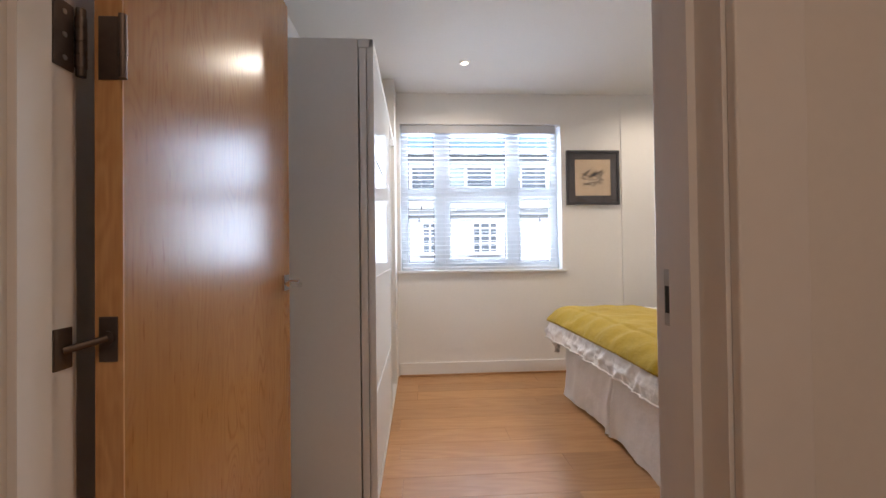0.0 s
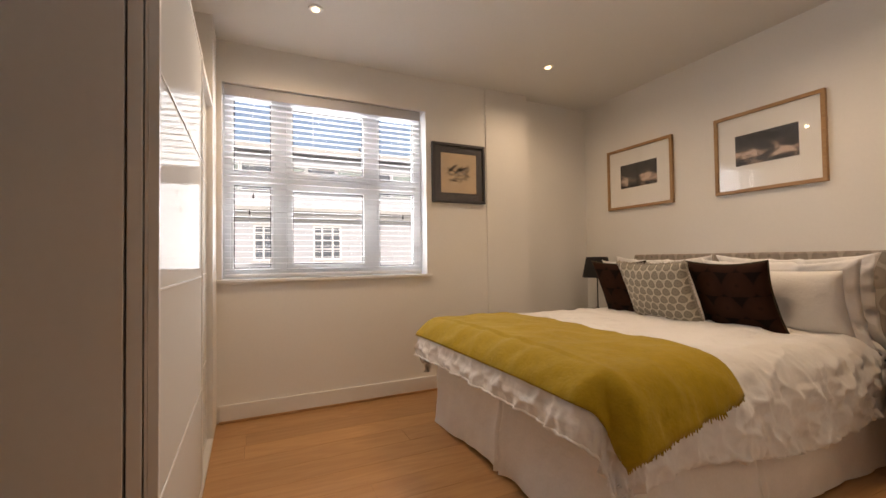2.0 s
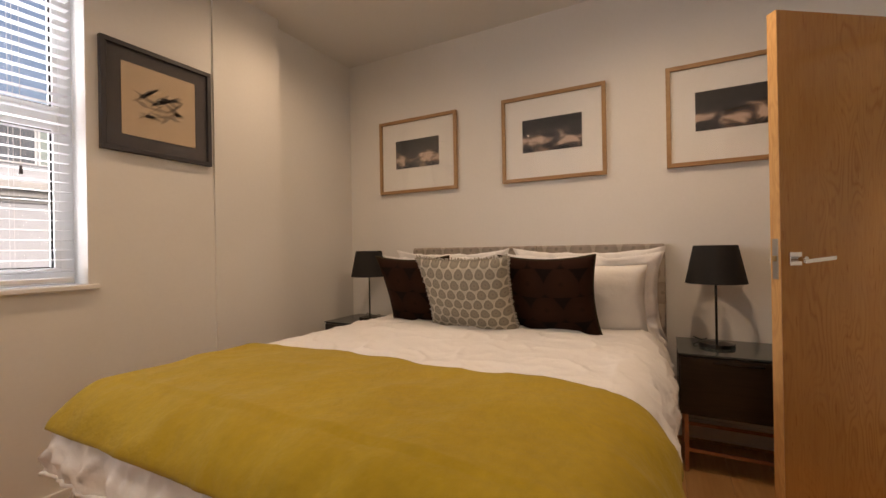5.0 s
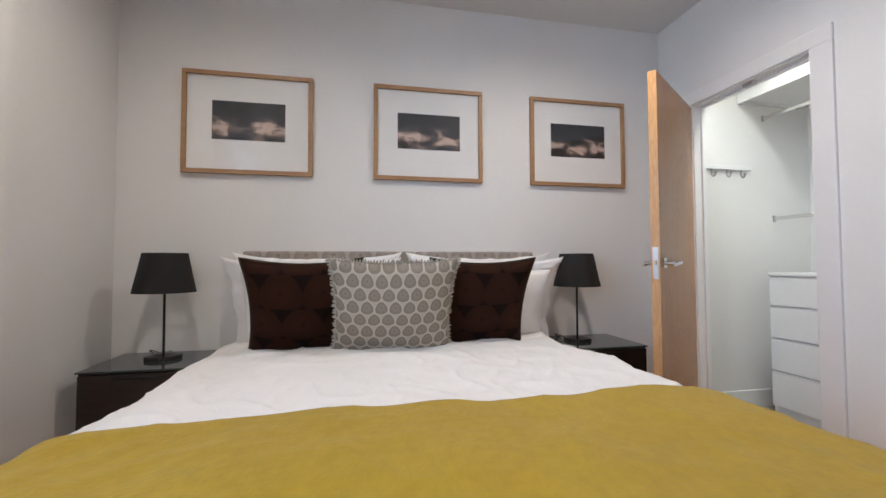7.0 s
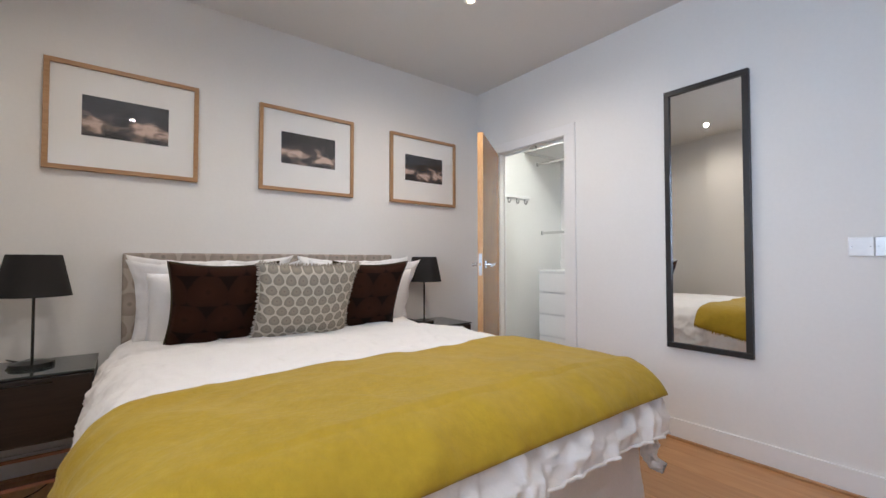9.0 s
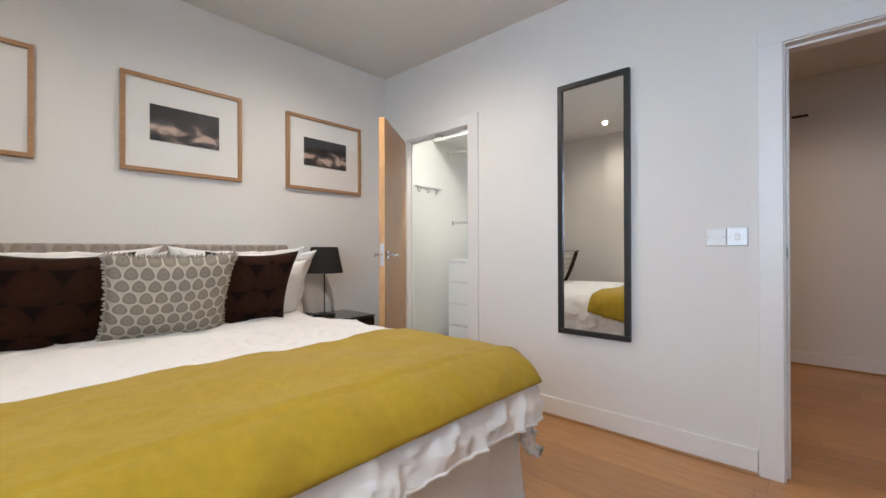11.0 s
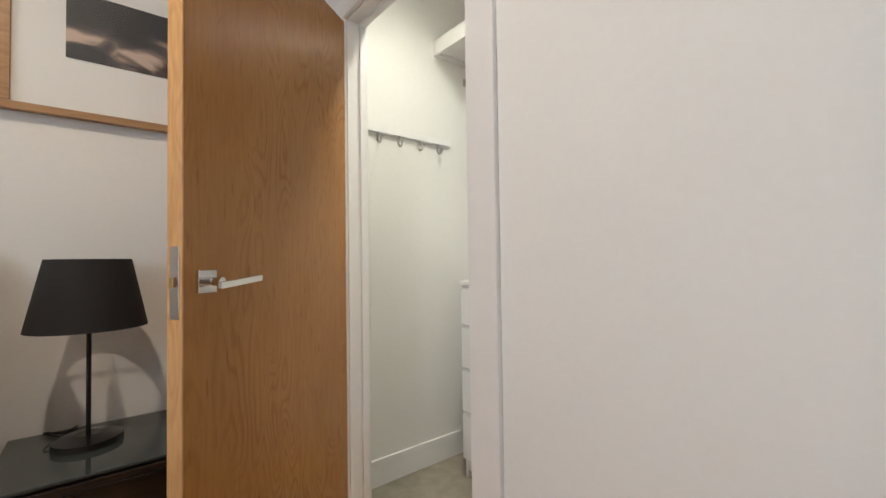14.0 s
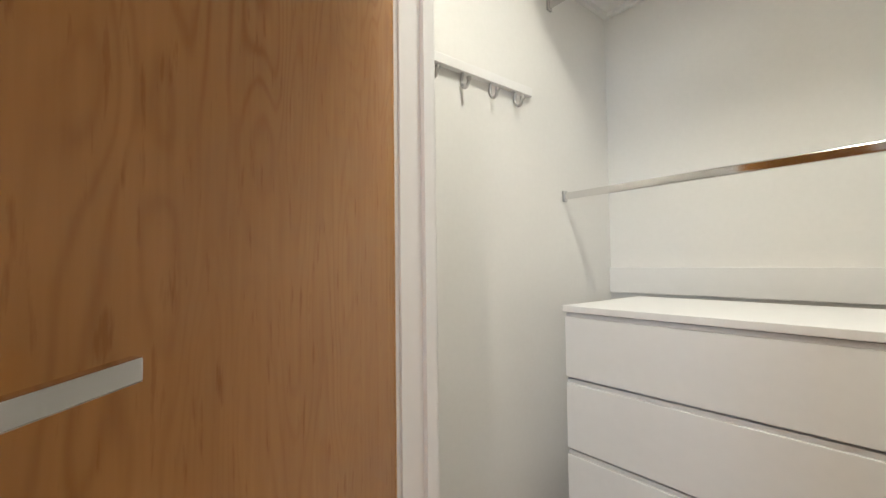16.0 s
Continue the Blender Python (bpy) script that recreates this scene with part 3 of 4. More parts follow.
part("closer_barrel", C((-0.022, -0.006, 1.022), (-0.022, -0.001, 1.022), 0.011, seg=16), M_BRONZE, entry)
part("closer_chain", C((-0.056, -0.042, 1.012), (-0.022, -0.004, 1.022), 0.0055), M_BRONZE, entry, "short closer chain")
closet_door = leaf("closet_door", "maple veneer flush door standing open beside the bed", 0.724, (3.144, 0.8975, 0), 35.4)

# ---- floors ----
floor = solid("floor", box(B(X0, X1, YH, Y1 + 0.06, -0.10, -0.006), -1.35, 1.45, -1.80, YH, -0.10, -0.006), M_JOINT, "oak plank floor through bedroom and hall", "floor", "structure")
solid("floor_closet", B(1.90, CLX, CLY, YC, -0.10, 0.002), M_CARPET, "beige-grey carpet in the closet", "floor", "structure")

# ---- window ----
win = thing("window_1", "white framed window with six panes", "window", kind="structure")
FY0, FY1 = Y1 + 0.13, Y1 + 0.20
bm = bmesh.new()
ring(bm, WX0, WX1, WZ0, WZ1, 0.055, FY0, FY1, "y", 0.004)
box(bm, 0.315, 0.405, FY0, FY1, WZ0 + 0.055, WZ1 - 0.055, 0.004)
box(bm, 1.05, 1.125, FY0, FY1, WZ0 + 0.055, WZ1 - 0.055, 0.004)
for xa, xb in ((WX0 + 0.055, 0.315), (0.405, 1.05), (1.125, WX1 - 0.055)):
    box(bm, xa, xb, FY0 + 0.002, FY1 - 0.002, 1.70, 1.765, 0.004)
part("window_frame", bm, M_UPVC, win)
for xa, xb, za, zb, sash in ((WX0 + 0.055, 0.315, 1.043, 1.70, 0.02), (WX0 + 0.055, 0.315, 1.765, 2.337, 0.02), (1.125, WX1 - 0.055, 1.043, 1.70, 0.02),
                             (1.125, WX1 - 0.055, 1.765, 2.337, 0.02), (0.405, 1.05, 1.043, 1.70, 0.045), (0.405, 1.05, 1.765, 2.337, 0.045)):
    s = part("sash", ring(bmesh.new(), xa, xb, za, zb, sash, FY0 - (0.015 if sash > 0.03 else 0.004), FY1 - 0.02, "y", 0.003), M_UPVC, win)
    part("gasket", ring(bmesh.new(), xa + sash, xb - sash, za + sash, zb - sash, 0.006, FY0 + 0.01, FY0 + 0.02, "y", 0), M_DKHOLE, s, "dark rubber gasket")
    p = part("pane", B(xa + sash, xb - sash, FY0 + 0.022, FY0 + 0.026, za + sash, zb - sash), M_WGLASS, s, "clear glass pane")
    p.visible_shadow = False
    if sash > 0.03:
        part("window_handle", box(B(0.70, 0.76, FY0 - 0.030, FY0 - 0.015, za + 0.012, za + 0.03, bevel=0.003), 0.715, 0.83, FY0 - 0.045, FY0 - 0.030, za + 0.014, za + 0.028, 0.004), M_UPVC, s, "white window handle")
part("window_sill", B(WX0 - 0.03, WX1 + 0.03, Y1 - 0.03, FY0, WZ0 - 0.022, WZ0 + 0.0, bevel=0.004), M_TRIM, win, "white painted window board")
part("reveal", box(box(B(WX0, WX0 + 0.004, Y1 - 0.001, FY0, WZ0, WZ1), WX1 - 0.004, WX1, Y1 - 0.001, FY0, WZ0, WZ1), WX0 + 0.004, WX1 - 0.004, Y1 - 0.001, FY0, WZ1 - 0.004, WZ1), M_TRIM, win)

# ---- venetian blind ----
blind = thing("venetian_blind", "white venetian blind lowered with its slats open", "blind", (0.745, Y1 + 0.055, WZ0))
part("headrail", B(-0.765, 0.735, -0.03, 0.03, 1.318, 1.398, bevel=0.003), M_VALRAIL, blind, "pale headrail with a valance, greyed as if backlit")
part("bottom_rail", B(-0.76, 0.74, -0.025, 0.025, 0.014, 0.034, bevel=0.004), M_SLAT, blind)
sl = bmesh.new()
for j, (ya, za) in enumerate(((-0.025, -0.0015), (-0.012, 0.001), (0.0, 0.0018), (0.012, 0.001), (0.025, -0.0015))):
    for xx in (-0.76, 0.74):
        sl.verts.new((xx, ya, za))
sl.verts.ensure_lookup_table()
for j in range(4):
    sl.faces.new([sl.verts[k] for k in (2 * j, 2 * j + 1, 2 * j + 3, 2 * j + 2)])
bmesh.ops.solidify(sl, geom=list(sl.faces), thickness=0.0022)
slat_mesh = mesh_of(sl, "slat", M_SLAT)
for i in range(30):
    o = new("slat", slat_mesh)
    o.parent, o.location, o.rotation_euler = blind, (0, 0, 0.07 + 0.0425 * i), (radians(3), 0, 0)
for xx in (-0.45, -0.15, 0.3, 0.55):
    for yy in (-0.026, 0.026):
        part("ladder_cord", C((xx, yy, 0.03), (xx, yy, 1.34), 0.0009, seg=5), M_SLAT, blind)
for xx, zz in ((-0.60, 0.50), (-0.575, 0.62), (0.57, 0.50)):
    c = part("pull_cord", C((xx, -0.032, zz), (xx, -0.032, 1.34), 0.001, seg=5), M_SLAT, blind)
    part("cord_knob", C((xx, -0.032, zz - 0.035), (xx, -0.032, zz), 0.007, 0.004, 10), M_DKMAT, c, "dark cord knob")

# ---- wardrobe ----
WXF = -0.062
ward = thing("wardrobe", "tall white wardrobe with high-gloss sliding doors", "wardrobe", (X0, 2.10, 0))
wd = WXF - X0
part("side_panel", B(0.004, wd - 0.072, 0, 0.022, 0, 2.13, bevel=0.002), M_MATTW, ward, "matt white side panel")
part("side_panel", B(0.004, wd - 0.072, 1.70, 1.722, 0, 2.13, bevel=0.002), M_MATTW, ward)
part("top_panel", B(0.004, wd - 0.072, 0.022, 1.70, 2.10, 2.13), M_MATTW, ward)
part("back_panel", B(0.004, 0.012, 0.022, 1.70, 0.08, 2.10), M_MATTW, ward)
part("plinth", B(0.02, wd - 0.09, 0.022, 1.70, 0, 0.07), M_MATTW, ward)
part("rail", B(wd - 0.070, wd - 0.004, 0.0, 1.722, 2.09, 2.13, bevel=0.001), M_MATTW, ward, "top sliding rail")
for ya, yb, xo in ((0.0, 1.09, 0.0), (1.07, 1.722, -0.034)):
    fr = part("door", B(wd + xo - 0.030, wd + xo - 0.023, ya + 0.001, yb - 0.001, 0.031, 2.124), M_MATTW, ward, "sliding door with white frame")
    for za, zb in ((0.03, 0.052), (2.103, 2.125)):
        part("frame_bar", B(wd + xo - 0.0225, wd + xo, ya, yb, za, zb, bevel=0.001), M_MATTW, fr)
    for yc, yd in ((ya, ya + 0.022), (yb - 0.022, yb)):
        part("frame_bar", B(wd + xo - 0.0225, wd + xo, yc, yd, 0.0525, 2.1025, bevel=0.001), M_MATTW, fr)
    zs = (0.052, 0.515, 1.045, 1.60, 2.103)
    for k in range(4):
        part("panel", B(wd + xo - 0.022, wd + xo - 0.004, ya + 0.022, yb - 0.022, zs[k] + 0.003, zs[k + 1] - 0.003, bevel=0.001), M_GLOSS, fr, "high-gloss white panel")
        if k:
            part("rib", B(wd + xo - 0.020, wd + xo - 0.001, ya + 0.022, yb - 0.022, zs[k] - 0.003, zs[k] + 0.003), M_TRIM, fr)
part("rail", B(wd - 0.070, wd - 0.002, 0, 1.722, 0, 0.028), M_MATTW, ward, "bottom sliding rail")
part("door_edge", B(wd - 0.066, wd - 0.034, 0.0, 0.03, 0.03, 2.088, bevel=0.002), M_MATTW, ward)

# ---- bed ----
BX0, BX1, BY0, BY1 = 1.315, 3.31, 1.90, 3.50
BTOP = 0.615
bed = thing("bed", "double divan bed with a pleated white valance and fabric headboard", "bed", ((BX0 + BX1) / 2, (BY0 + BY1) / 2, 0))
ox, oy = (BX0 + BX1) / 2, (BY0 + BY1) / 2
part("base", B(BX0 + 0.03 - ox, BX1 - ox, BY0 + 0.03 - oy, BY1 - 0.03 - oy, 0.03, 0.36, bevel=0.01), M_VALANCE, bed)
part("mattress", B(BX0 + 0.02 - ox, BX1 - ox, BY0 + 0.02 - oy, BY1 - 0.02 - oy, 0.36, BTOP - 0.03, bevel=0.04), M_SHEET, bed)


def skirt():
    """One strip of cloth round the sides and foot, with box pleats and a wavy hem."""
    b_ = bmesh.new()
    pts = []
    run = [(BX1 - 0.05, BY0), (BX0, BY0), (BX0, BY1), (BX1 - 0.05, BY1)]
    pleats = {0: (0.62, ), 1: (0.5, ), 2: (0.45, )}
    rnd = random.Random(4)
    for k in range(3):
        a, b2 = Vector(run[k]), Vector(run[k + 1])
        d = (b2 - a)
        n = Vector((d.y, -d.x)).normalized() * (1 if k != 9 else 1)
        n = -n if (n.dot(Vector((ox, oy)) - a) > 0) else n
        steps = 150
        for i in range(steps + 1):
            f = i / steps
            p = a + d * f
            s = f * d.length
            off = 0.006 * math.sin(s * 9 + k) + 0.004 * math.sin(s * 23 + 2 * k)
            for c in pleats[k]:
                t_ = (f - c) * d.length
                off += 0.035 * math.exp(-(t_ / 0.035) ** 2) - 0.055 * math.exp(-(t_ / 0.011) ** 2)
            edge = min(f, 1 - f) * d.length
            off += 0.012 * math.exp(-(edge / 0.07) ** 2)
            pts.append((p, n, off, s))
    rows = 12
    grid = []
    for (p, n, off, s) in pts:
        col = []
        for r in range(rows + 1):
            g = r / rows
            out = -0.012 + off * (0.15 + 0.85 * g) + 0.03 * g
            nz_ = noise.noise(Vector((p.x * 3, p.y * 3, g * 1.5))) * 0.024 + noise.noise(Vector((p.x * 9, p.y * 9, g * 4))) * 0.010
            q = p + n * (out + nz_ * (0.3 + g))
            z = 0.42 - g * (0.405 + 0.010 * math.sin(s * 5))
            col.append(b_.verts.new((q.x - ox, q.y - oy, max(z, 0.004))))
        grid.append(col)
    for i in range(len(grid) - 1):
        for r in range(rows):
            b_.faces.new((grid[i][r], grid[i][r + 1], grid[i + 1][r + 1], grid[i + 1][r]))
    return b_


part("valance", skirt(), M_VALANCE, bed, "pleated off-white valance", smooth=True)
hb0, hb1 = 1.86 - oy, 3.56 - oy
for ya, yb in ((hb0, -0.10), (-0.094, hb1)):
    part("headboard", B(X1 - 0.085 - ox, X1 - 0.005 - ox, ya, yb, 0.05, 1.128, bevel=0.012), M_HEADB, bed, "headboard in pale patterned fabric")


def cloth(s0, s1, w0, w1, ns, nw, lift, top, rad, wrinkle, seed, fine, pull=0.46):
    """A sheet laid over the bed. s runs from the foot towards the head, w across; hang gives how far each corner's side drops."""
    b_ = bmesh.new()
    fx, ya, yb = BX0 - 0.125, BY0 - 0.02, BY1 + 0.125
    grid = []
    for i in range(ns + 1):
        s = s0 + (s1 - s0) * i / ns
        line = []
        for j in range(nw + 1):
            g = j / nw
            lo = w0(i / ns)
            hi = w1(i / ns)
            w = lo + (hi - lo) * g
            ex = max(0.0, (fx + rad) - s)
            ey = max(0.0, (ya + rad) - w) or -max(0.0, w - (yb - rad))
            d = math.hypot(ex, ey)
            if ex > 0 and ey != 0:
                side = (ya + rad - w0(0)) if ey > 0 else (w1(0) - yb + rad)
                most = 1.25 / math.hypot(ex / d / (fx + rad - s0), ey / d / side)
                if d > most:
                    ex, ey, d = ex * most / d, ey * most / d, most
            px, py = max(s, fx + rad), min(max(w, ya + rad), yb - rad)
            if d > 1e-6:
                arc = rad * math.pi / 2
                if d < arc:
                    a = d / rad
                    out, down = rad * math.sin(a), rad * (1 - math.cos(a))
                else:
                    out, down = rad + 0.04 * (d - arc) + 0.006, rad + (d - arc)
                dirx, diry = -ex / d, -ey / d
                out *= 1 - pull * (2 * dirx * diry) ** 2
                n = Vector((dirx * min(1, d / arc), diry * min(1, d / arc), max(0, 1 - d / arc) + 0.15)).normalized()
                p = Vector((px + dirx * out, py + diry * out, top - down))
            else:
                n = Vector((0, 0, 1))
                p = Vector((s, w, top))
            q = Vector((s * 2.2 + seed, w * 2.2, seed))
            puff = noise.noise(q) * 0.9 + noise.noise(q * 2.6) * 0.5
            fold = abs(noise.noise(Vector((s * 7 + w * 3 + seed, w * 5 - s * 2, 1.7)))) * (0.35 + 1.1 * min(1.0, d / 0.15))
            crumple = noise.noise(Vector((s * 15 + w * 4, w * 17 - s * 5, 4.0))) * 0.015 * min(1.0, d / 0.2) * fine
            crease = (1 - abs(noise.noise(Vector((s * 4 - w * 2.2 + 9, w * 4.5 + s, 2.0))))) ** 10 * 0.011 * fine
            hem = min(1.0, d / 0.22) ** 1.5
            along = w if abs(ex) > abs(ey) else s
            gather = (1 - abs(math.sin(along * 24 + 7 * noise.noise(Vector((s * 4, w * 4, 7.0)))))) ** 3 * 0.016 * hem * fine * (0.5 + noise.noise(Vector((along * 4, 5.0, d * 3))))
            drape = noise.noise(Vector((s * 5 + 2, w * 5, 3.3))) * 0.012 * hem
            ridge = (1 - abs(noise.noise(Vector((s * 8 + w * 5, w * 6 - s * 4, 6.1))))) ** 7 * 0.016 * (0.25 + hem) * fine
            pucker = (1 - abs(noise.noise(Vector((s * 17 - w * 9, w * 15 + s * 7, 2.6))))) ** 6 * 0.007 * hem * fine
            p += n * (gather + drape + ridge + pucker + crumple + crease + lift + wrinkle * (puff - 0.9 * fold + 0.3))
            cr = max(0.0, 1 - abs(w - (ya + yb) / 2) / ((yb - ya) / 2))
            p.z += 0.02 * min(1, cr * 2) * (1 if d == 0 else 0.5)
            p.z = max(p.z, 0.03)
            line.append(b_.verts.new((p.x, p.y, p.z)))
        grid.append(line)
    for i in range(ns):
        for j in range(nw):
            b_.faces.new((grid[i][j], grid[i][j + 1], grid[i + 1][j + 1], grid[i + 1][j]))
    bmesh.ops.recalc_face_normals(b_, faces=list(b_.faces))
    return b_


duvet_bm = cloth(1.05, 3.14, lambda f: 1.575 + 0.05 * math.sin(f * 7), lambda f: 3.83 + 0.03 * math.sin(f * 9), 220, 250, 0.010, 0.660, 0.13, 0.020, 3.1, 1.0, 0.46)
duvet = thing("duvet", "rumpled white cotton duvet spread over the bed", "duvet")
duvet_bm.verts.ensure_lookup_table()
hem_line = [duvet_bm.verts[j].co.copy() for j in range(251)]
cover = part("cover", duvet_bm, M_SHEET, duvet, smooth=True)
cu = bpy.data.curves.new("hem", "CURVE")
cu.dimensions, cu.bevel_depth = "3D", 0.006
sp = cu.splines.new("POLY")
sp.points.add(250)
for pt, co in zip(sp.points, hem_line):
    pt.co = (*co, 1)
cu.materials.append(M_SHEET)
hem_ob = new("hem", cu)
hem_ob.parent = duvet
tagged(hem_ob, "stitched white hem")
sm = cover.modifiers.new("thickness", "SOLIDIFY")
sm.thickness, sm.offset = 0.03, -1
throw_bm = cloth(1.165, 1.875, lambda f: 1.70 + 0.13 * f, lambda f: 3.84 - 0.12 * f, 70, 130, 0.036, 0.660, 0.13, 0.018, 3.1, 0.35)
throw = thing("throw_blanket", "mustard yellow fleece throw with a fringed edge across the bed", "blanket", (0, 0, 0))
tb = part("cloth", throw_bm, M_THROW, throw, smooth=True)
sm = tb.modifiers.new("thickness", "SOLIDIFY")
sm.thickness, sm.offset = 0.012, 0
# fringe tassels along the two hanging edges
tv = tb.data.vertices
rnd = random.Random(8)
for j, s in ((0, 1), (130, -1)):
    fr_bm = bmesh.new()
    for i in range(0, 71):
        v0 = Vector(tv[i * 131 + j].co)
        v1 = Vector(tv[i * 131 + j + s].co)
        d = (v0 - v1).normalized()
        e = v0 + d * rnd.uniform(0.008, 0.02) + Vector((rnd.uniform(-0.006, 0.006), 0, 0))
        cyl(fr_bm, v0 - d * 0.004, e, 0.0045, 0.002, 5)
    tagged(part("fringe", fr_bm, M_THROW, throw, "short tufted fringe"), kind="stuff")


def cushion_mesh(w, h, t, pinch=0.06, n=26, seed=0, wr=0.006):
    """Pillow in the local x-z plane, y its thickness; base at z = 0."""
    b_ = bmesh.new()
    sides = []
    for s in (1, -1):
        g = []
        for i in range(n + 1):
            row = []
            for j in range(n + 1):
                u, v = 2 * i / n - 1, 2 * j / n - 1
                k = max(0, (1 - u * u)) ** 0.45 * max(0, (1 - v * v)) ** 0.45
                x = u * w / 2 * (1 - pinch * (1 - v * v) * u * u)
                z = v * h / 2 * (1 - pinch * (1 - u * u) * v * v)
                y = s * t / 2 * k + wr * noise.noise(Vector((u * 2.5 + seed, v * 2.5, s))) * k * 2
                rim = i in (0, n) or j in (0, n)
                if s == -1 and rim:
                    row.append(sides[0][i][j])
                else:
                    row.append(b_.verts.new((x, y, z + h / 2)))
            g.append(row)
        sides.append(g)
        for i in range(n):
            for j in range(n):
                f = (g[i][j], g[i + 1][j], g[i + 1][j + 1], g[i][j + 1])
                b_.faces.new(f if s < 0 else f[::-1])
    return b_


def cushion(name, label, material, w, h, t, at, lean, turn=0, fringe=None, flange=None, seed=0, pinch=0.06, group="", piping=None):
    c = thing(name, label, "cushion" if "cushion" in name else "pillow", (0, 0, 0), group=group)
    c.matrix_basis = pose(*at) @ pose(0, 0, 0, 0, 0, 90 + turn) @ pose(0, 0, 0, lean, 0, 0)
    part("cover", cushion_mesh(w, h, t, pinch, seed=seed), material, c, smooth=True)
    if fringe:
        f = bmesh.new()
        r_ = random.Random(seed)
        for side in range(4):
            for i in range(46):
                g = (i + 0.5) / 46 * 2 - 1
                bow = pinch * (1 - g * g)
                if side < 2:
                    s_ = 1 if side else -1
                    p, d = Vector((g * w / 2, 0, h / 2 + s_ * h / 2 * (1 - bow))), Vector((r_.uniform(-.5, .5), r_.uniform(-.4, .4), s_))
                else:
                    s_ = 1 if side == 3 else -1
                    p, d = Vector((s_ * w / 2 * (1 - bow), 0, h / 2 + g * h / 2)), Vector((s_, r_.uniform(-.4, .4), r_.uniform(-.5, .5)))
                cyl(f, p - d.normalized() * 0.008, p + d.normalized() * r_.uniform(0.007, 0.017), 0.006, 0.003, 5)
        part("fringe", f, fringe, c, "frayed linen fringe")
    if piping:
        cu = bpy.data.curves.new("piping", "CURVE")
        cu.dimensions, cu.bevel_depth = "3D", 0.0045
        sp = cu.splines.new("POLY")
        rim = [(g, -1) for g in (k / 10 - 1 for k in range(20))] + [(1, g) for g in (k / 10 - 1 for k in range(20))]
        rim += [(-a_, -b2) for a_, b2 in rim]
        sp.points.add(len(rim) - 1)
        for pt, (u, v) in zip(sp.points, rim):
            pt.co = (u * w / 2 * (1 - pinch * (1 - v * v) * u * u), 0, h / 2 + v * h / 2 * (1 - pinch * (1 - u * u) * v * v), 1)
        sp.use_cyclic_u = True
        cu.materials.append(piping)
        pc = new("piping", cu)
        pc.parent = c
        tagged(pc, "dark olive corded edge")
    if flange:
        f = bmesh.new()
        loops = [[] for _ in range(4)]
        m_ = 44
        for q in range(4 * m_):
            side, g = q // m_, (q % m_) / m_ * 2 - 1
            u, v = ((g, -1), (1, g), (-g, 1), (-1, -g))[side]
            x = u * w / 2 * (1 - pinch * (1 - v * v) * u * u)
            z = v * h / 2 * (1 - pinch * (1 - u * u) * v * v)
            for k in range(4):
                o = k / 3
                ear = 1 + 0.5 * (abs(u * v)) ** 6
                wob = (noise.noise(Vector((x * 9, z * 9, seed))) * 0.05 + noise.noise(Vector((x * 25, z * 25, seed))) * 0.018) * o
                loops[k].append(f.verts.new((x * 0.975 + 0.058 * o * ear * u ** 3, wob - 0.02 * o, h / 2 + z * 0.975 + 0.045 * o * ear * v ** 3)))
        for k in range(3):
            for q in range(4 * m_):
                r2 = (q + 1) % (4 * m_)
                f.faces.new((loops[k][q], loops[k][r2], loops[k + 1][r2], loops[k + 1][q]))
        fl = part("flange", f, material, c, "loose pillowcase border", smooth=True)
        k_ = fl.modifiers.new("thickness", "SOLIDIFY")
        k_.thickness = 0.004
    return c


PT = 0.638
for yc, sd in ((3.13, 1), (2.27, 2)):
    cushion("pillow", "white cotton pillow propped against the headboard", M_SHEET, 0.68, 0.425, 0.17, (3.19, yc, PT), -14, 0, flange=True, seed=sd, group="white pillows on the bed")
    cushion("pillow", "white cotton pillow propped in front of another pillow", M_SHEET, 0.66, 0.41, 0.20, (3.06, yc + (0.01 if sd == 1 else 0.0), PT), -20, 0, flange=True, seed=sd + 5, pinch=0.05, group="white pillows on the bed")
cushion("cushion", "dark brown velvet cushion leaning on the white pillows", M_BROWN, 0.485, 0.485, 0.16, (2.86, 3.17, PT), -24, 3, seed=11, pinch=0.12, group="brown cushions on the bed", piping=M_PIPING)
cushion("cushion", "dark brown velvet cushion leaning on the white pillows", M_BROWN, 0.485, 0.485, 0.16, (2.86, 2.38, PT), -24, -2, seed=12, pinch=0.12, group="brown cushions on the bed", piping=M_PIPING)
cushion("cushion", "grey and cream leaf-print linen cushion with a frayed edge", M_CUSH, 0.52, 0.48, 0.16, (2.74, 2.79, PT), -24, 0, fringe=M_FRINGE, seed=13, pinch=0.09)

# ---- bedside tables and lamps ----


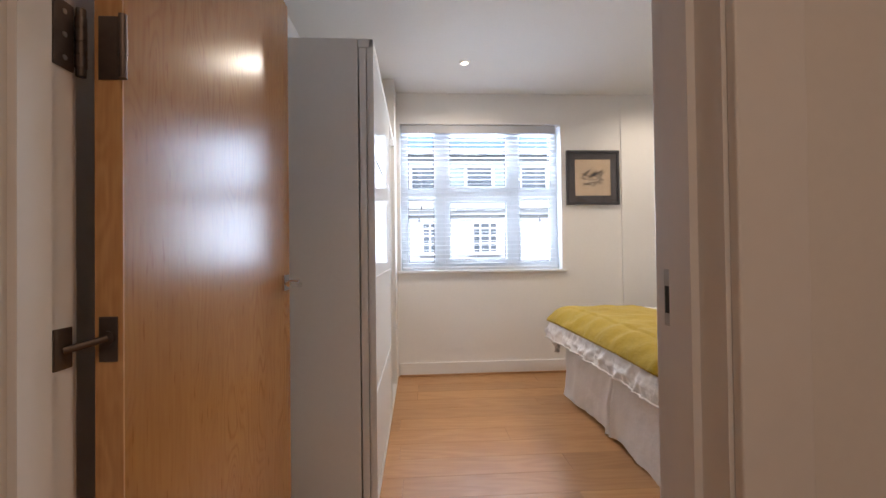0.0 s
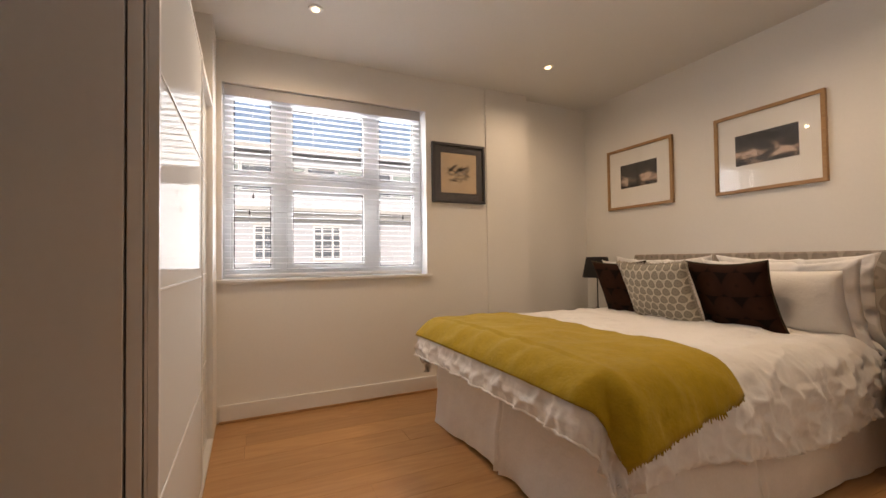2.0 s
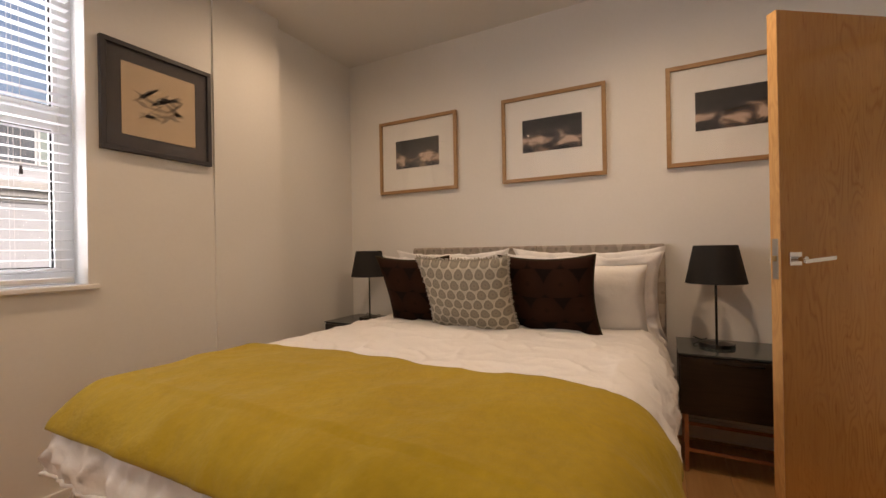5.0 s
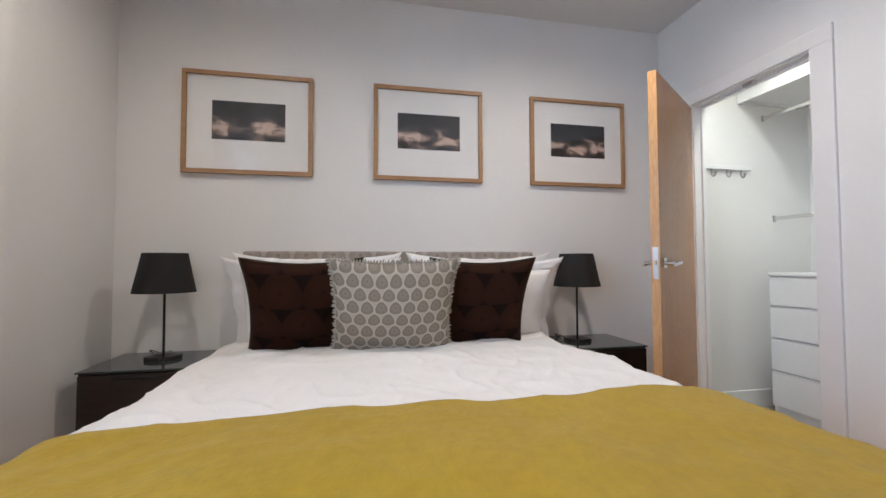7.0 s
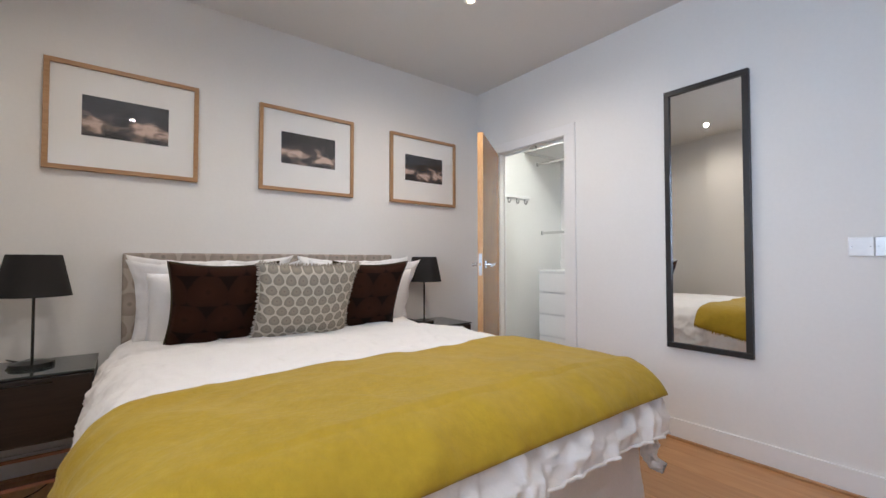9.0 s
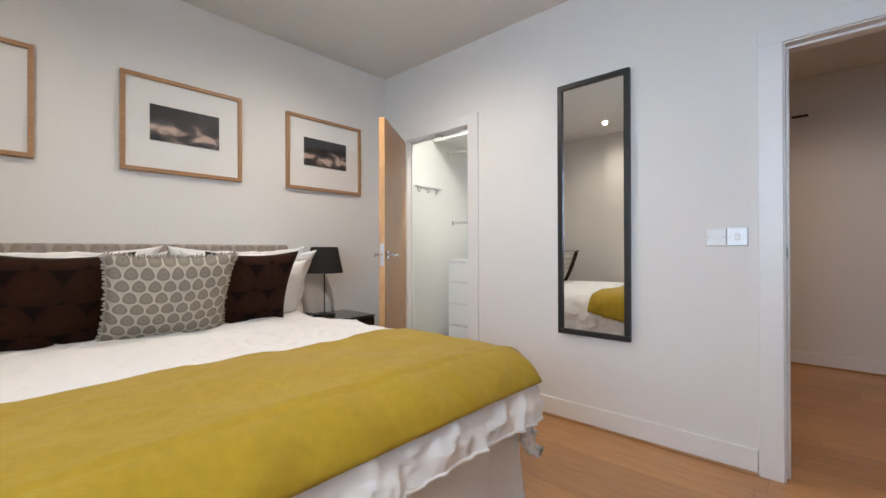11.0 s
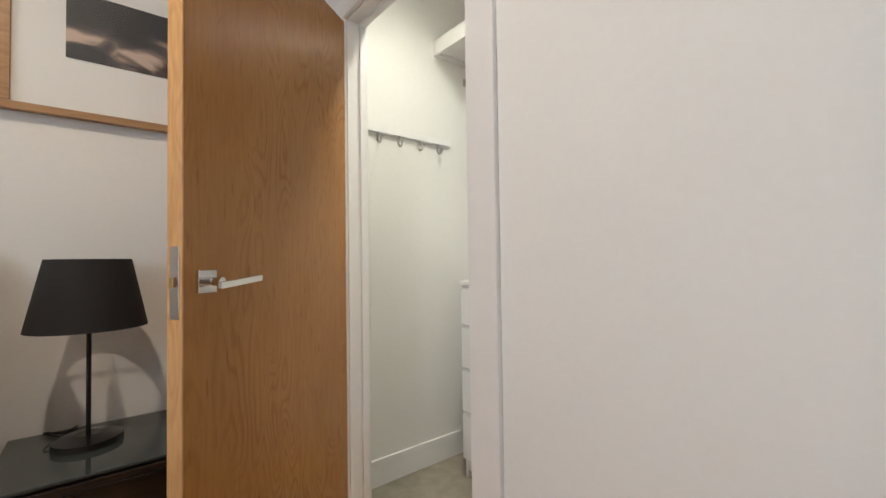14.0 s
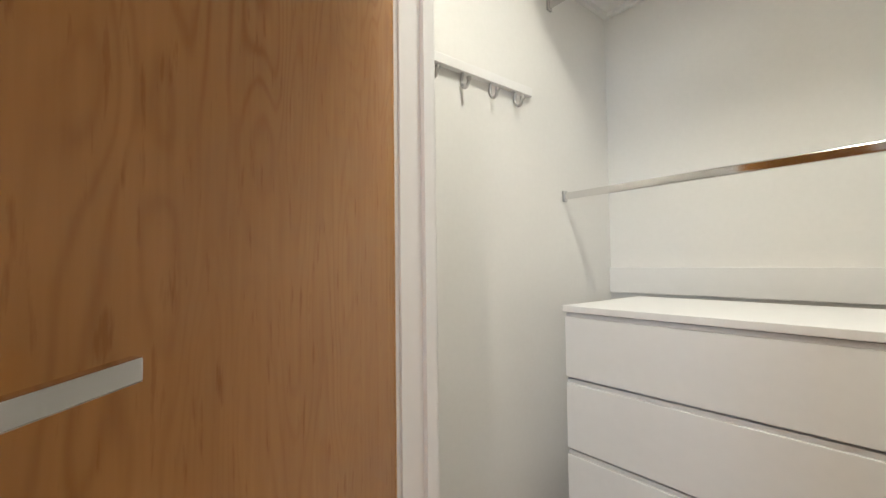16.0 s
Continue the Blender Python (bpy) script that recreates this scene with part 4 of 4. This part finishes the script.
def bedside(y0, y1, label):
    xa, xb = 2.985, 3.375
    w, l = xb - xa, y1 - y0
    t = thing("bedside_table", label, "bedside table", (xa, y0, 0), group="bedside tables")
    part("body", B(0, w, 0, l, 0.285, 0.578, bevel=0.003), M_BLACKW, t, "dark wood drawer box")
    dr = part("drawer", B(-0.016, 0.0, 0.006, l - 0.006, 0.295, 0.572, bevel=0.003), M_BLACKW, t, "dark drawer front")
    part("handle", B(-0.022, -0.016, l / 2 - 0.10, l / 2 + 0.10, 0.548, 0.556, bevel=0.001), M_BLKMET, dr)
    part("glass_top", B(-0.016, w, -0.003, l + 0.003, 0.580, 0.588, bevel=0.0015), M_SMOKE, t, "dark smoked glass top")
    for px_ in (0.02, w - 0.02):
        for py_ in (0.03, l - 0.03):
            part("leg", B(px_ - 0.009, px_ + 0.009, py_ - 0.009, py_ + 0.009, 0, 0.285), M_COPPER, t, "slim metal leg")
    for py_ in (0.03, l - 0.03):
        part("stretcher", B(0.029, w - 0.029, py_ - 0.006, py_ + 0.006, 0.10, 0.115), M_COPPER, t)
    for px_ in (0.02, w - 0.02):
        part("stretcher", B(px_ - 0.006, px_ + 0.006, 0.039, l - 0.039, 0.10, 0.115), M_COPPER, t)
    return t


bedside(1.33, 1.81, "dark wood bedside table with glass top beside the closet door")
bedside(3.655, 4.135, "dark wood bedside table with glass top in the window corner")


def table_lamp(x, y, z):
    t = thing("table_lamp", "slim black table lamp with a tapered black shade", "table lamp", (x, y, z), group="bedside lamps")
    b_ = bmesh.new()
    cyl(b_, (0, 0, 0), (0, 0, 0.018), 0.082, 0.080, 40)
    cyl(b_, (0, 0, 0.018), (0, 0, 0.028), 0.078, 0.03, 40)
    part("base", b_, M_BLKMET, t, "glossy black round foot")
    part("stem", C((0, 0, 0.02), (0, 0, 0.40), 0.006, seg=14), M_BLKMET, t)
    b_ = bmesh.new()
    for r0, r1, flip in ((0.139, 0.099, 0), (0.136, 0.096, 1)):
        lo = [b_.verts.new((r0 * math.cos(a * math.tau / 48), r0 * math.sin(a * math.tau / 48), 0.328)) for a in range(48)]
        hi = [b_.verts.new((r1 * math.cos(a * math.tau / 48), r1 * math.sin(a * math.tau / 48), 0.525)) for a in range(48)]
        for a in range(48):
            f = (lo[a], lo[(a + 1) % 48], hi[(a + 1) % 48], hi[a])
            b_.faces.new(f[::-1] if flip else f)
    part("shade", b_, M_BLACK, t, "black tapered fabric shade", smooth=True)
    part("spider", box(B(-0.094, 0.094, -0.002, 0.002, 0.505, 0.509), -0.002, 0.002, -0.094, 0.094, 0.5055, 0.5085), M_BLKMET, t)
    part("bulb", C((0, 0, 0.38), (0, 0, 0.46), 0.02, 0.012, 16), M_PLASTIC, t)
    cu = bpy.data.curves.new("cable", "CURVE")
    cu.dimensions, cu.bevel_depth = "3D", 0.0025
    sp = cu.splines.new("BEZIER")
    sp.bezier_points.add(3)
    for p, co in zip(sp.bezier_points, ((0.05, 0.06, 0.016), (0.09, 0.10, 0.025), (0.13, 0.06, 0.004), (0.17, 0.03, 0.004))):
        p.co = co
        p.handle_left_type = p.handle_right_type = "AUTO"
    c = new("cable", cu)
    c.parent = t
    cu.materials.append(M_BLKMET)
    return t


table_lamp(3.205, 1.63, 0.588)
table_lamp(3.205, 3.89, 0.588)

# ---- pictures ----
for k, (y0, y1) in enumerate(((3.203, 3.898), (2.170, 2.850), (1.160, 1.842))):
    z0, z1 = 1.565, 2.145
    ym, zm = (y0 + y1) / 2, (z0 + z1) / 2
    p = thing("framed_picture", ("oak-framed photograph of pale cloud banks in a white mount", "oak-framed photograph of a billowing cloud in a white mount", "oak-framed photograph of cloud over dark hills in a white mount")[k], "picture", (X1, ym, zm), group="pictures above the bed")
    a, b_ = (y1 - y0) / 2, (z1 - z0) / 2
    part("frame", ring(bmesh.new(), -a, a, -b_, b_, 0.024, -0.030, -0.002, "x", 0.002), M_FRAME, p, "oak frame")
    mt = part("mount", B(-0.014, -0.006, -a + 0.02, a - 0.02, -b_ + 0.02, b_ - 0.02), M_MATB, p, "white mount board")
    part("print", B(-0.0165, -0.0142, -0.195, 0.195, -0.095, 0.125), cloud_print("cloud_print_" + "abc"[k], 1.7 + 3.1 * k), mt, "dark photograph of clouds")
    g = part("glazing", B(-0.022, -0.020, -a + 0.022, a - 0.022, -b_ + 0.022, b_ - 0.022), M_PGLASS, p, "clear picture glass")
    g.visible_shadow = False

p = thing("framed_print", "dark-framed botanical print on aged paper beside the window", "picture", (1.832, Y1, 1.87))
part("frame", ring(bmesh.new(), -0.262, 0.262, -0.262, 0.262, 0.022, -0.030, -0.002, "y", 0.002), M_DKFRAME, p)
mt = part("mount", B(-0.242, 0.242, -0.014, -0.004, -0.242, 0.242), M_DKMAT, p, "charcoal mount")
part("paper", B(-0.175, 0.175, -0.017, -0.0145, -0.175, 0.175), M_PAPER, mt, "aged cream paper")
b_ = bmesh.new()
rnd = random.Random(21)
for i in range(30):
    a = rnd.uniform(-0.5, 0.9)
    c = Vector((rnd.uniform(-0.09, 0.09), 0, rnd.uniform(-0.07, 0.06)))
    l_, w_ = rnd.uniform(0.03, 0.06), rnd.uniform(0.007, 0.013)
    q = [b_.verts.new((c.x + math.cos(a) * u - math.sin(a) * v, -0.0182, c.z + math.sin(a) * u + math.cos(a) * v)) for u, v in ((-l_, 0), (0, -w_), (l_, 0), (0, w_))]
    b_.faces.new(q)
cyl(b_, (-0.10, -0.0180, -0.085), (0.09, -0.0180, 0.075), 0.0022, seg=5)
part("drawing", b_, M_INK, mt, "grey ink drawing of leafy twigs")
g = part("glazing", B(-0.24, 0.24, -0.024, -0.022, -0.24, 0.24), M_PGLASS, p)
g.visible_shadow = False

# ---- mirror, switches ----
mr = thing("wall_mirror", "tall narrow mirror in a black wooden frame", "mirror", (1.428, Y0, 0.555))
part("frame", ring(bmesh.new(), -0.222, 0.222, 0, 1.578, 0.032, 0.002, 0.034, "y", 0.003), M_MFRAME, mr)
part("mirror_glass", B(-0.192, 0.192, 0.012, 0.020, 0.03, 1.548), M_MIRROR, mr, "silvered mirror glass")
sw = thing("light_switch", "white switch plate beside a brushed steel rocker switch", "switch", (0.748, Y0, 1.150))
part("blank_plate", B(0.001, 0.087, 0, 0.010, -0.045, 0.044, bevel=0.003), M_PLASTIC, sw, "blank white plate")
pl = part("switch_plate", B(-0.087, -0.001, 0, 0.010, -0.045, 0.044, bevel=0.003), M_SATIN, sw, "brushed steel plate")
part("rocker", B(-0.056, -0.034, 0.010, 0.015, -0.018, 0.018, bevel=0.002), M_PLASTIC, pl, "grey rocker")
for xx in (-0.075, -0.013, 0.013, 0.075):
    part("screw", C((xx, 0.009, 0), (xx, 0.0115, 0), 0.0035, seg=10), M_STEEL, sw)

ds = thing("door_stop", "small dark door stop on the hall skirting", "door stop", (-0.20, -1.785, 0.055))
part("post", C((0, 0, 0), (0, 0.045, 0), 0.008, seg=12), M_STEEL, ds)
part("rubber", C((0, 0.045, 0), (0, 0.06, 0), 0.012, seg=12), M_BLACK, ds, "black rubber tip")
hb = thing("wall_bracket", "thin dark metal bracket on the hall wall", "bracket", (0.54, -1.80, 2.33))
part("bar", B(-0.06, 0.06, 0.0, 0.05, -0.006, 0.006, bevel=0.001), M_BLKMET, hb)
cc = bpy.data.curves.new("floor_cable", "CURVE")
cc.dimensions, cc.bevel_depth = "3D", 0.0035
sp = cc.splines.new("BEZIER")
sp.bezier_points.add(4)
for p, co in zip(sp.bezier_points, ((3.36, 3.75, 0.05), (3.20, 3.85, 0.004), (3.05, 3.95, 0.004), (3.02, 3.78, 0.004), (3.22, 3.68, 0.004))):
    p.co = co
    p.handle_left_type = p.handle_right_type = "AUTO"
cc.materials.append(M_BLKMET)
tagged(new("floor_cable", cc), "thin black lamp cable lying under the bedside table", "cable")

# ---- downlights ----
for lx, ly in ((0.52, 3.50), (2.37, 3.55), (2.33, 1.90), (2.72, 0.56), (0.30, -0.55)):
    d = thing("downlight", "small recessed ceiling downlight, switched on", "downlight", (lx, ly, H), group="ceiling downlights")
    b_ = bmesh.new()
    cyl(b_, (0, 0, -0.006), (0, 0, 0.0), 0.042, 0.046, 32)
    part("bezel", b_, M_TRIM, d, "white bezel")
    part("bulb", C((0, 0, -0.009), (0, 0, -0.0065), 0.022, seg=24), M_LAMP, d, "glowing lamp face")

# ---- closet ----
ch = thing("chest_of_drawers", "white chest of four wide drawers in the closet", "chest of drawers", (2.412, -0.285, 0.002))
w, dp = 0.80, 0.482
part("side", B(0, 0.018, 0, dp - 0.02, 0, 0.965, bevel=0.001), M_CHEST, ch)
part("side", B(w - 0.018, w, 0, dp - 0.02, 0, 0.965, bevel=0.001), M_CHEST, ch)
part("back", B(0.018, w - 0.018, 0, 0.008, 0.02, 0.965), M_CHEST, ch)
part("top", B(-0.002, w + 0.002, 0, dp + 0.004, 0.965, 0.985, bevel=0.0015), M_CHEST, ch, "white top board")
# greyer than the chest: gap shade is painted on this board
part("inner_front", B(0.018, w - 0.018, dp - 0.036, dp - 0.0205, 0.04, 0.965), M_SHADOWLINE, ch, "board greyed as gap shade behind the drawer fronts")
zt = (0.100, 0.333, 0.550, 0.765, 0.966)
for k in range(4):
    dr = part("drawer", B(0.003, w - 0.003, dp - 0.02, dp, zt[k] + (0.0 if k == 0 else 0.003), zt[k + 1] - 0.016, bevel=0.0015), M_CHEST, ch, "plain white drawer front")
    # strip filling the gap, its shade painted in grey
    part("grip_shade", B(0.004, w - 0.004, dp - 0.019, dp - 0.006, zt[k + 1] - 0.0155, zt[k + 1] - 0.004), M_SHADOWLINE, dr)

rk = thing("coat_rack", "white wooden rail with four metal hooks", "coat rack", (CLX, 0.36, 1.735))
part("board", B(-0.022, 0, -0.275, 0.275, 0.0, 0.032, bevel=0.002), M_TRIM, rk)
for yy in (0.185, 0.06, -0.07, -0.195):
    cu = bpy.data.curves.new("hook", "CURVE")
    cu.dimensions, cu.bevel_depth = "3D", 0.0055
    sp = cu.splines.new("BEZIER")
    sp.bezier_points.add(3)
    for pnt, co in zip(sp.bezier_points, ((-0.010, yy, 0.004), (-0.010, yy, -0.042), (-0.028, yy, -0.052), (-0.042, yy, -0.030))):
        pnt.co = co
        pnt.handle_left_type = pnt.handle_right_type = "AUTO"
    hk = new("hook", cu)
    hk.parent = rk
    cu.materials.append(M_STEEL)
    part("tip", C((-0.042, yy, -0.034), (-0.042, yy, -0.024), 0.008, seg=12), M_STEEL, rk)

sh = thing("closet_shelf", "thick white shelf high across the closet", "shelf", (1.90, CLY, 2.232))
part("board", B(0.002, CLX - 1.902, 0.002, 0.632, 0.022, 0.04), M_TRIM, sh)
part("fascia", B(0.002, CLX - 1.902, 0.634, 0.650, 0.0, 0.085, bevel=0.002), M_TRIM, sh)
part("bearer", B(0.002, CLX - 1.902, 0.002, 0.022, 0.0, 0.022), M_TRIM, sh)
part("bearer", B(CLX - 1.924, CLX - 1.902, 0.022, 0.632, 0.002, 0.0215), M_TRIM, sh)


def rail(y, z, label):
    t = thing("hanging_rail", label, "clothes rail", (1.90, y, z), group="closet rails")
    part("tube", B(0.55, CLX - 1.904, -0.007, 0.007, -0.014, 0.014, bevel=0.005), M_CHROME, t)
    part("inner_tube", B(0.004, 0.56, -0.006, 0.006, -0.0125, 0.0125, bevel=0.005), M_CHROME, t, "slimmer telescoping tube")
    for xa in (0.001, CLX - 1.910):
        part("socket", B(xa, xa + 0.009, -0.014, 0.014, -0.022, 0.022, bevel=0.003), M_STEEL, t, "steel end socket")


rail(-0.125, 1.385, "oval chrome hanging rail across the closet")
rail(-0.05, 2.14, "chrome hanging rail under the high shelf")
solid("batten", B(1.902, CLX - 0.002, CLY, CLY + 0.018, 0.985, 1.095, bevel=0.002), M_TRIM, "white batten along the closet back wall", "batten")

# ---- outside ----
solid("ground", B(-400, 400, 4.6, 800, -10.2, -10.0), M_ASPHALT, "grey street far below the window", "ground", "structure")
FY = 21.0
fac = thing("facade_building", "white stucco building with attic storey across the street", "building", (0, FY, -10))
part("wall", B(-30, 34, 0, 9, 0, 13.1), M_STUCCO, fac, "white stucco wall")
part("cornice", box(B(-30.2, 34.2, -0.45, 0, 13.35, 13.6, bevel=0.03), -30.1, 34.1, -0.25, 0, 13.1, 13.35, 0.03), M_STUCCO2, fac, "projecting stone cornice")
part("parapet", B(-30, 34, -0.05, 0.25, 13.6, 14.1), M_STUCCO, fac)
part("attic_wall", B(-30, 34, 0.9, 8.5, 13.1, 16.3), M_STUCCO, fac, "set-back attic storey")
part("roof", box(B(-30.2, 34.2, 0.45, 9, 16.3, 16.6, bevel=0.03), -28, 32, 2.5, 8, 16.6, 16.9), M_STUCCO2, fac, "flat roof with a projecting edge")
for xc in (-9.18, -6.64, -4.10, -1.56, 0.98, 3.52, 8.6, 11.14, 13.7, 18.8):
    for zc in (11.15, 7.5, 4.0):
        w_ = part("window", ring(bmesh.new(), xc - 0.66, xc + 0.66, zc, zc + 1.6, 0.09, -0.04, 0.05, "y", 0), M_UPVC, fac)
        part("pane", B(xc - 0.57, xc + 0.57, -0.004, 0.02, zc + 0.09, zc + 1.51), M_DKPANE, w_, "dark window glass")
        bm_ = bmesh.new()
        for xx in (-0.24, 0.24):
            box(bm_, xc + xx - 0.04, xc + xx + 0.04, -0.035, -0.005, zc + 0.09, zc + 1.51)
        for zz in (0.52, 0.92, 1.26):
            box(bm_, xc - 0.57, xc + 0.57, -0.037, -0.008, zc + zz - 0.03, zc + zz + 0.03)
        part("glazing_bars", bm_, M_UPVC, w_)
        part("sill", B(xc - 0.78, xc + 0.78, -0.14, 0, zc - 0.1, zc), M_STUCCO2, w_)
        part("lintel", B(xc - 0.72, xc + 0.72, -0.06, 0, zc + 1.6, zc + 1.7), M_STUCCO2, w_)
for zc in (12.95, 10.2, 9.9):
    part("string_course", B(-30, 34, -0.07, 0, zc, zc + 0.09), M_STUCCO2, fac)
for i in range(-10, 13):
    xc = 3.4 + 1.45 * i
    w_ = part("attic_window", ring(bmesh.new(), xc - 0.7, xc + 0.7, 14.4, 15.7, 0.05, 0.84, 0.9, "y", 0), M_UPVC, fac)
    part("pane", B(xc - 0.64, xc + 0.64, 0.86, 0.895, 14.45, 15.65), M_DKPANE if i % 2 == 0 else M_GRPANE, w_)
for xx in (-4.0, 1.2, 5.4, 9.0):
    part("vent_pipe", C((xx, 1.2, 16.6), (xx, 1.2, 17.0), 0.05, seg=8), M_DKMAT, fac)

# ---- planks, last ----
rnd = random.Random(5)
PW = 0.189
row = 0
y = -1.80
while y < Y1 + 0.05:
    y2 = min(y + PW, Y1 + 0.058)
    x = X0 if y >= YH else -1.35
    length = rnd.uniform(0.5, 1.9)
    xe = X1 if y2 > Y0 else (X1 if y2 > YH + 0.1 else 1.45)
    while x < xe - 0.001:
        x2 = min(x + length, xe)
        part("plank", B(x + 0.0008, x2 - 0.0008, y + 0.0008, y2 - 0.0008, -0.006, 0.0, bevel=0.0), M_PLANK, floor)
        x, length = x2, 1.9
    y, row = y + PW, row + 1
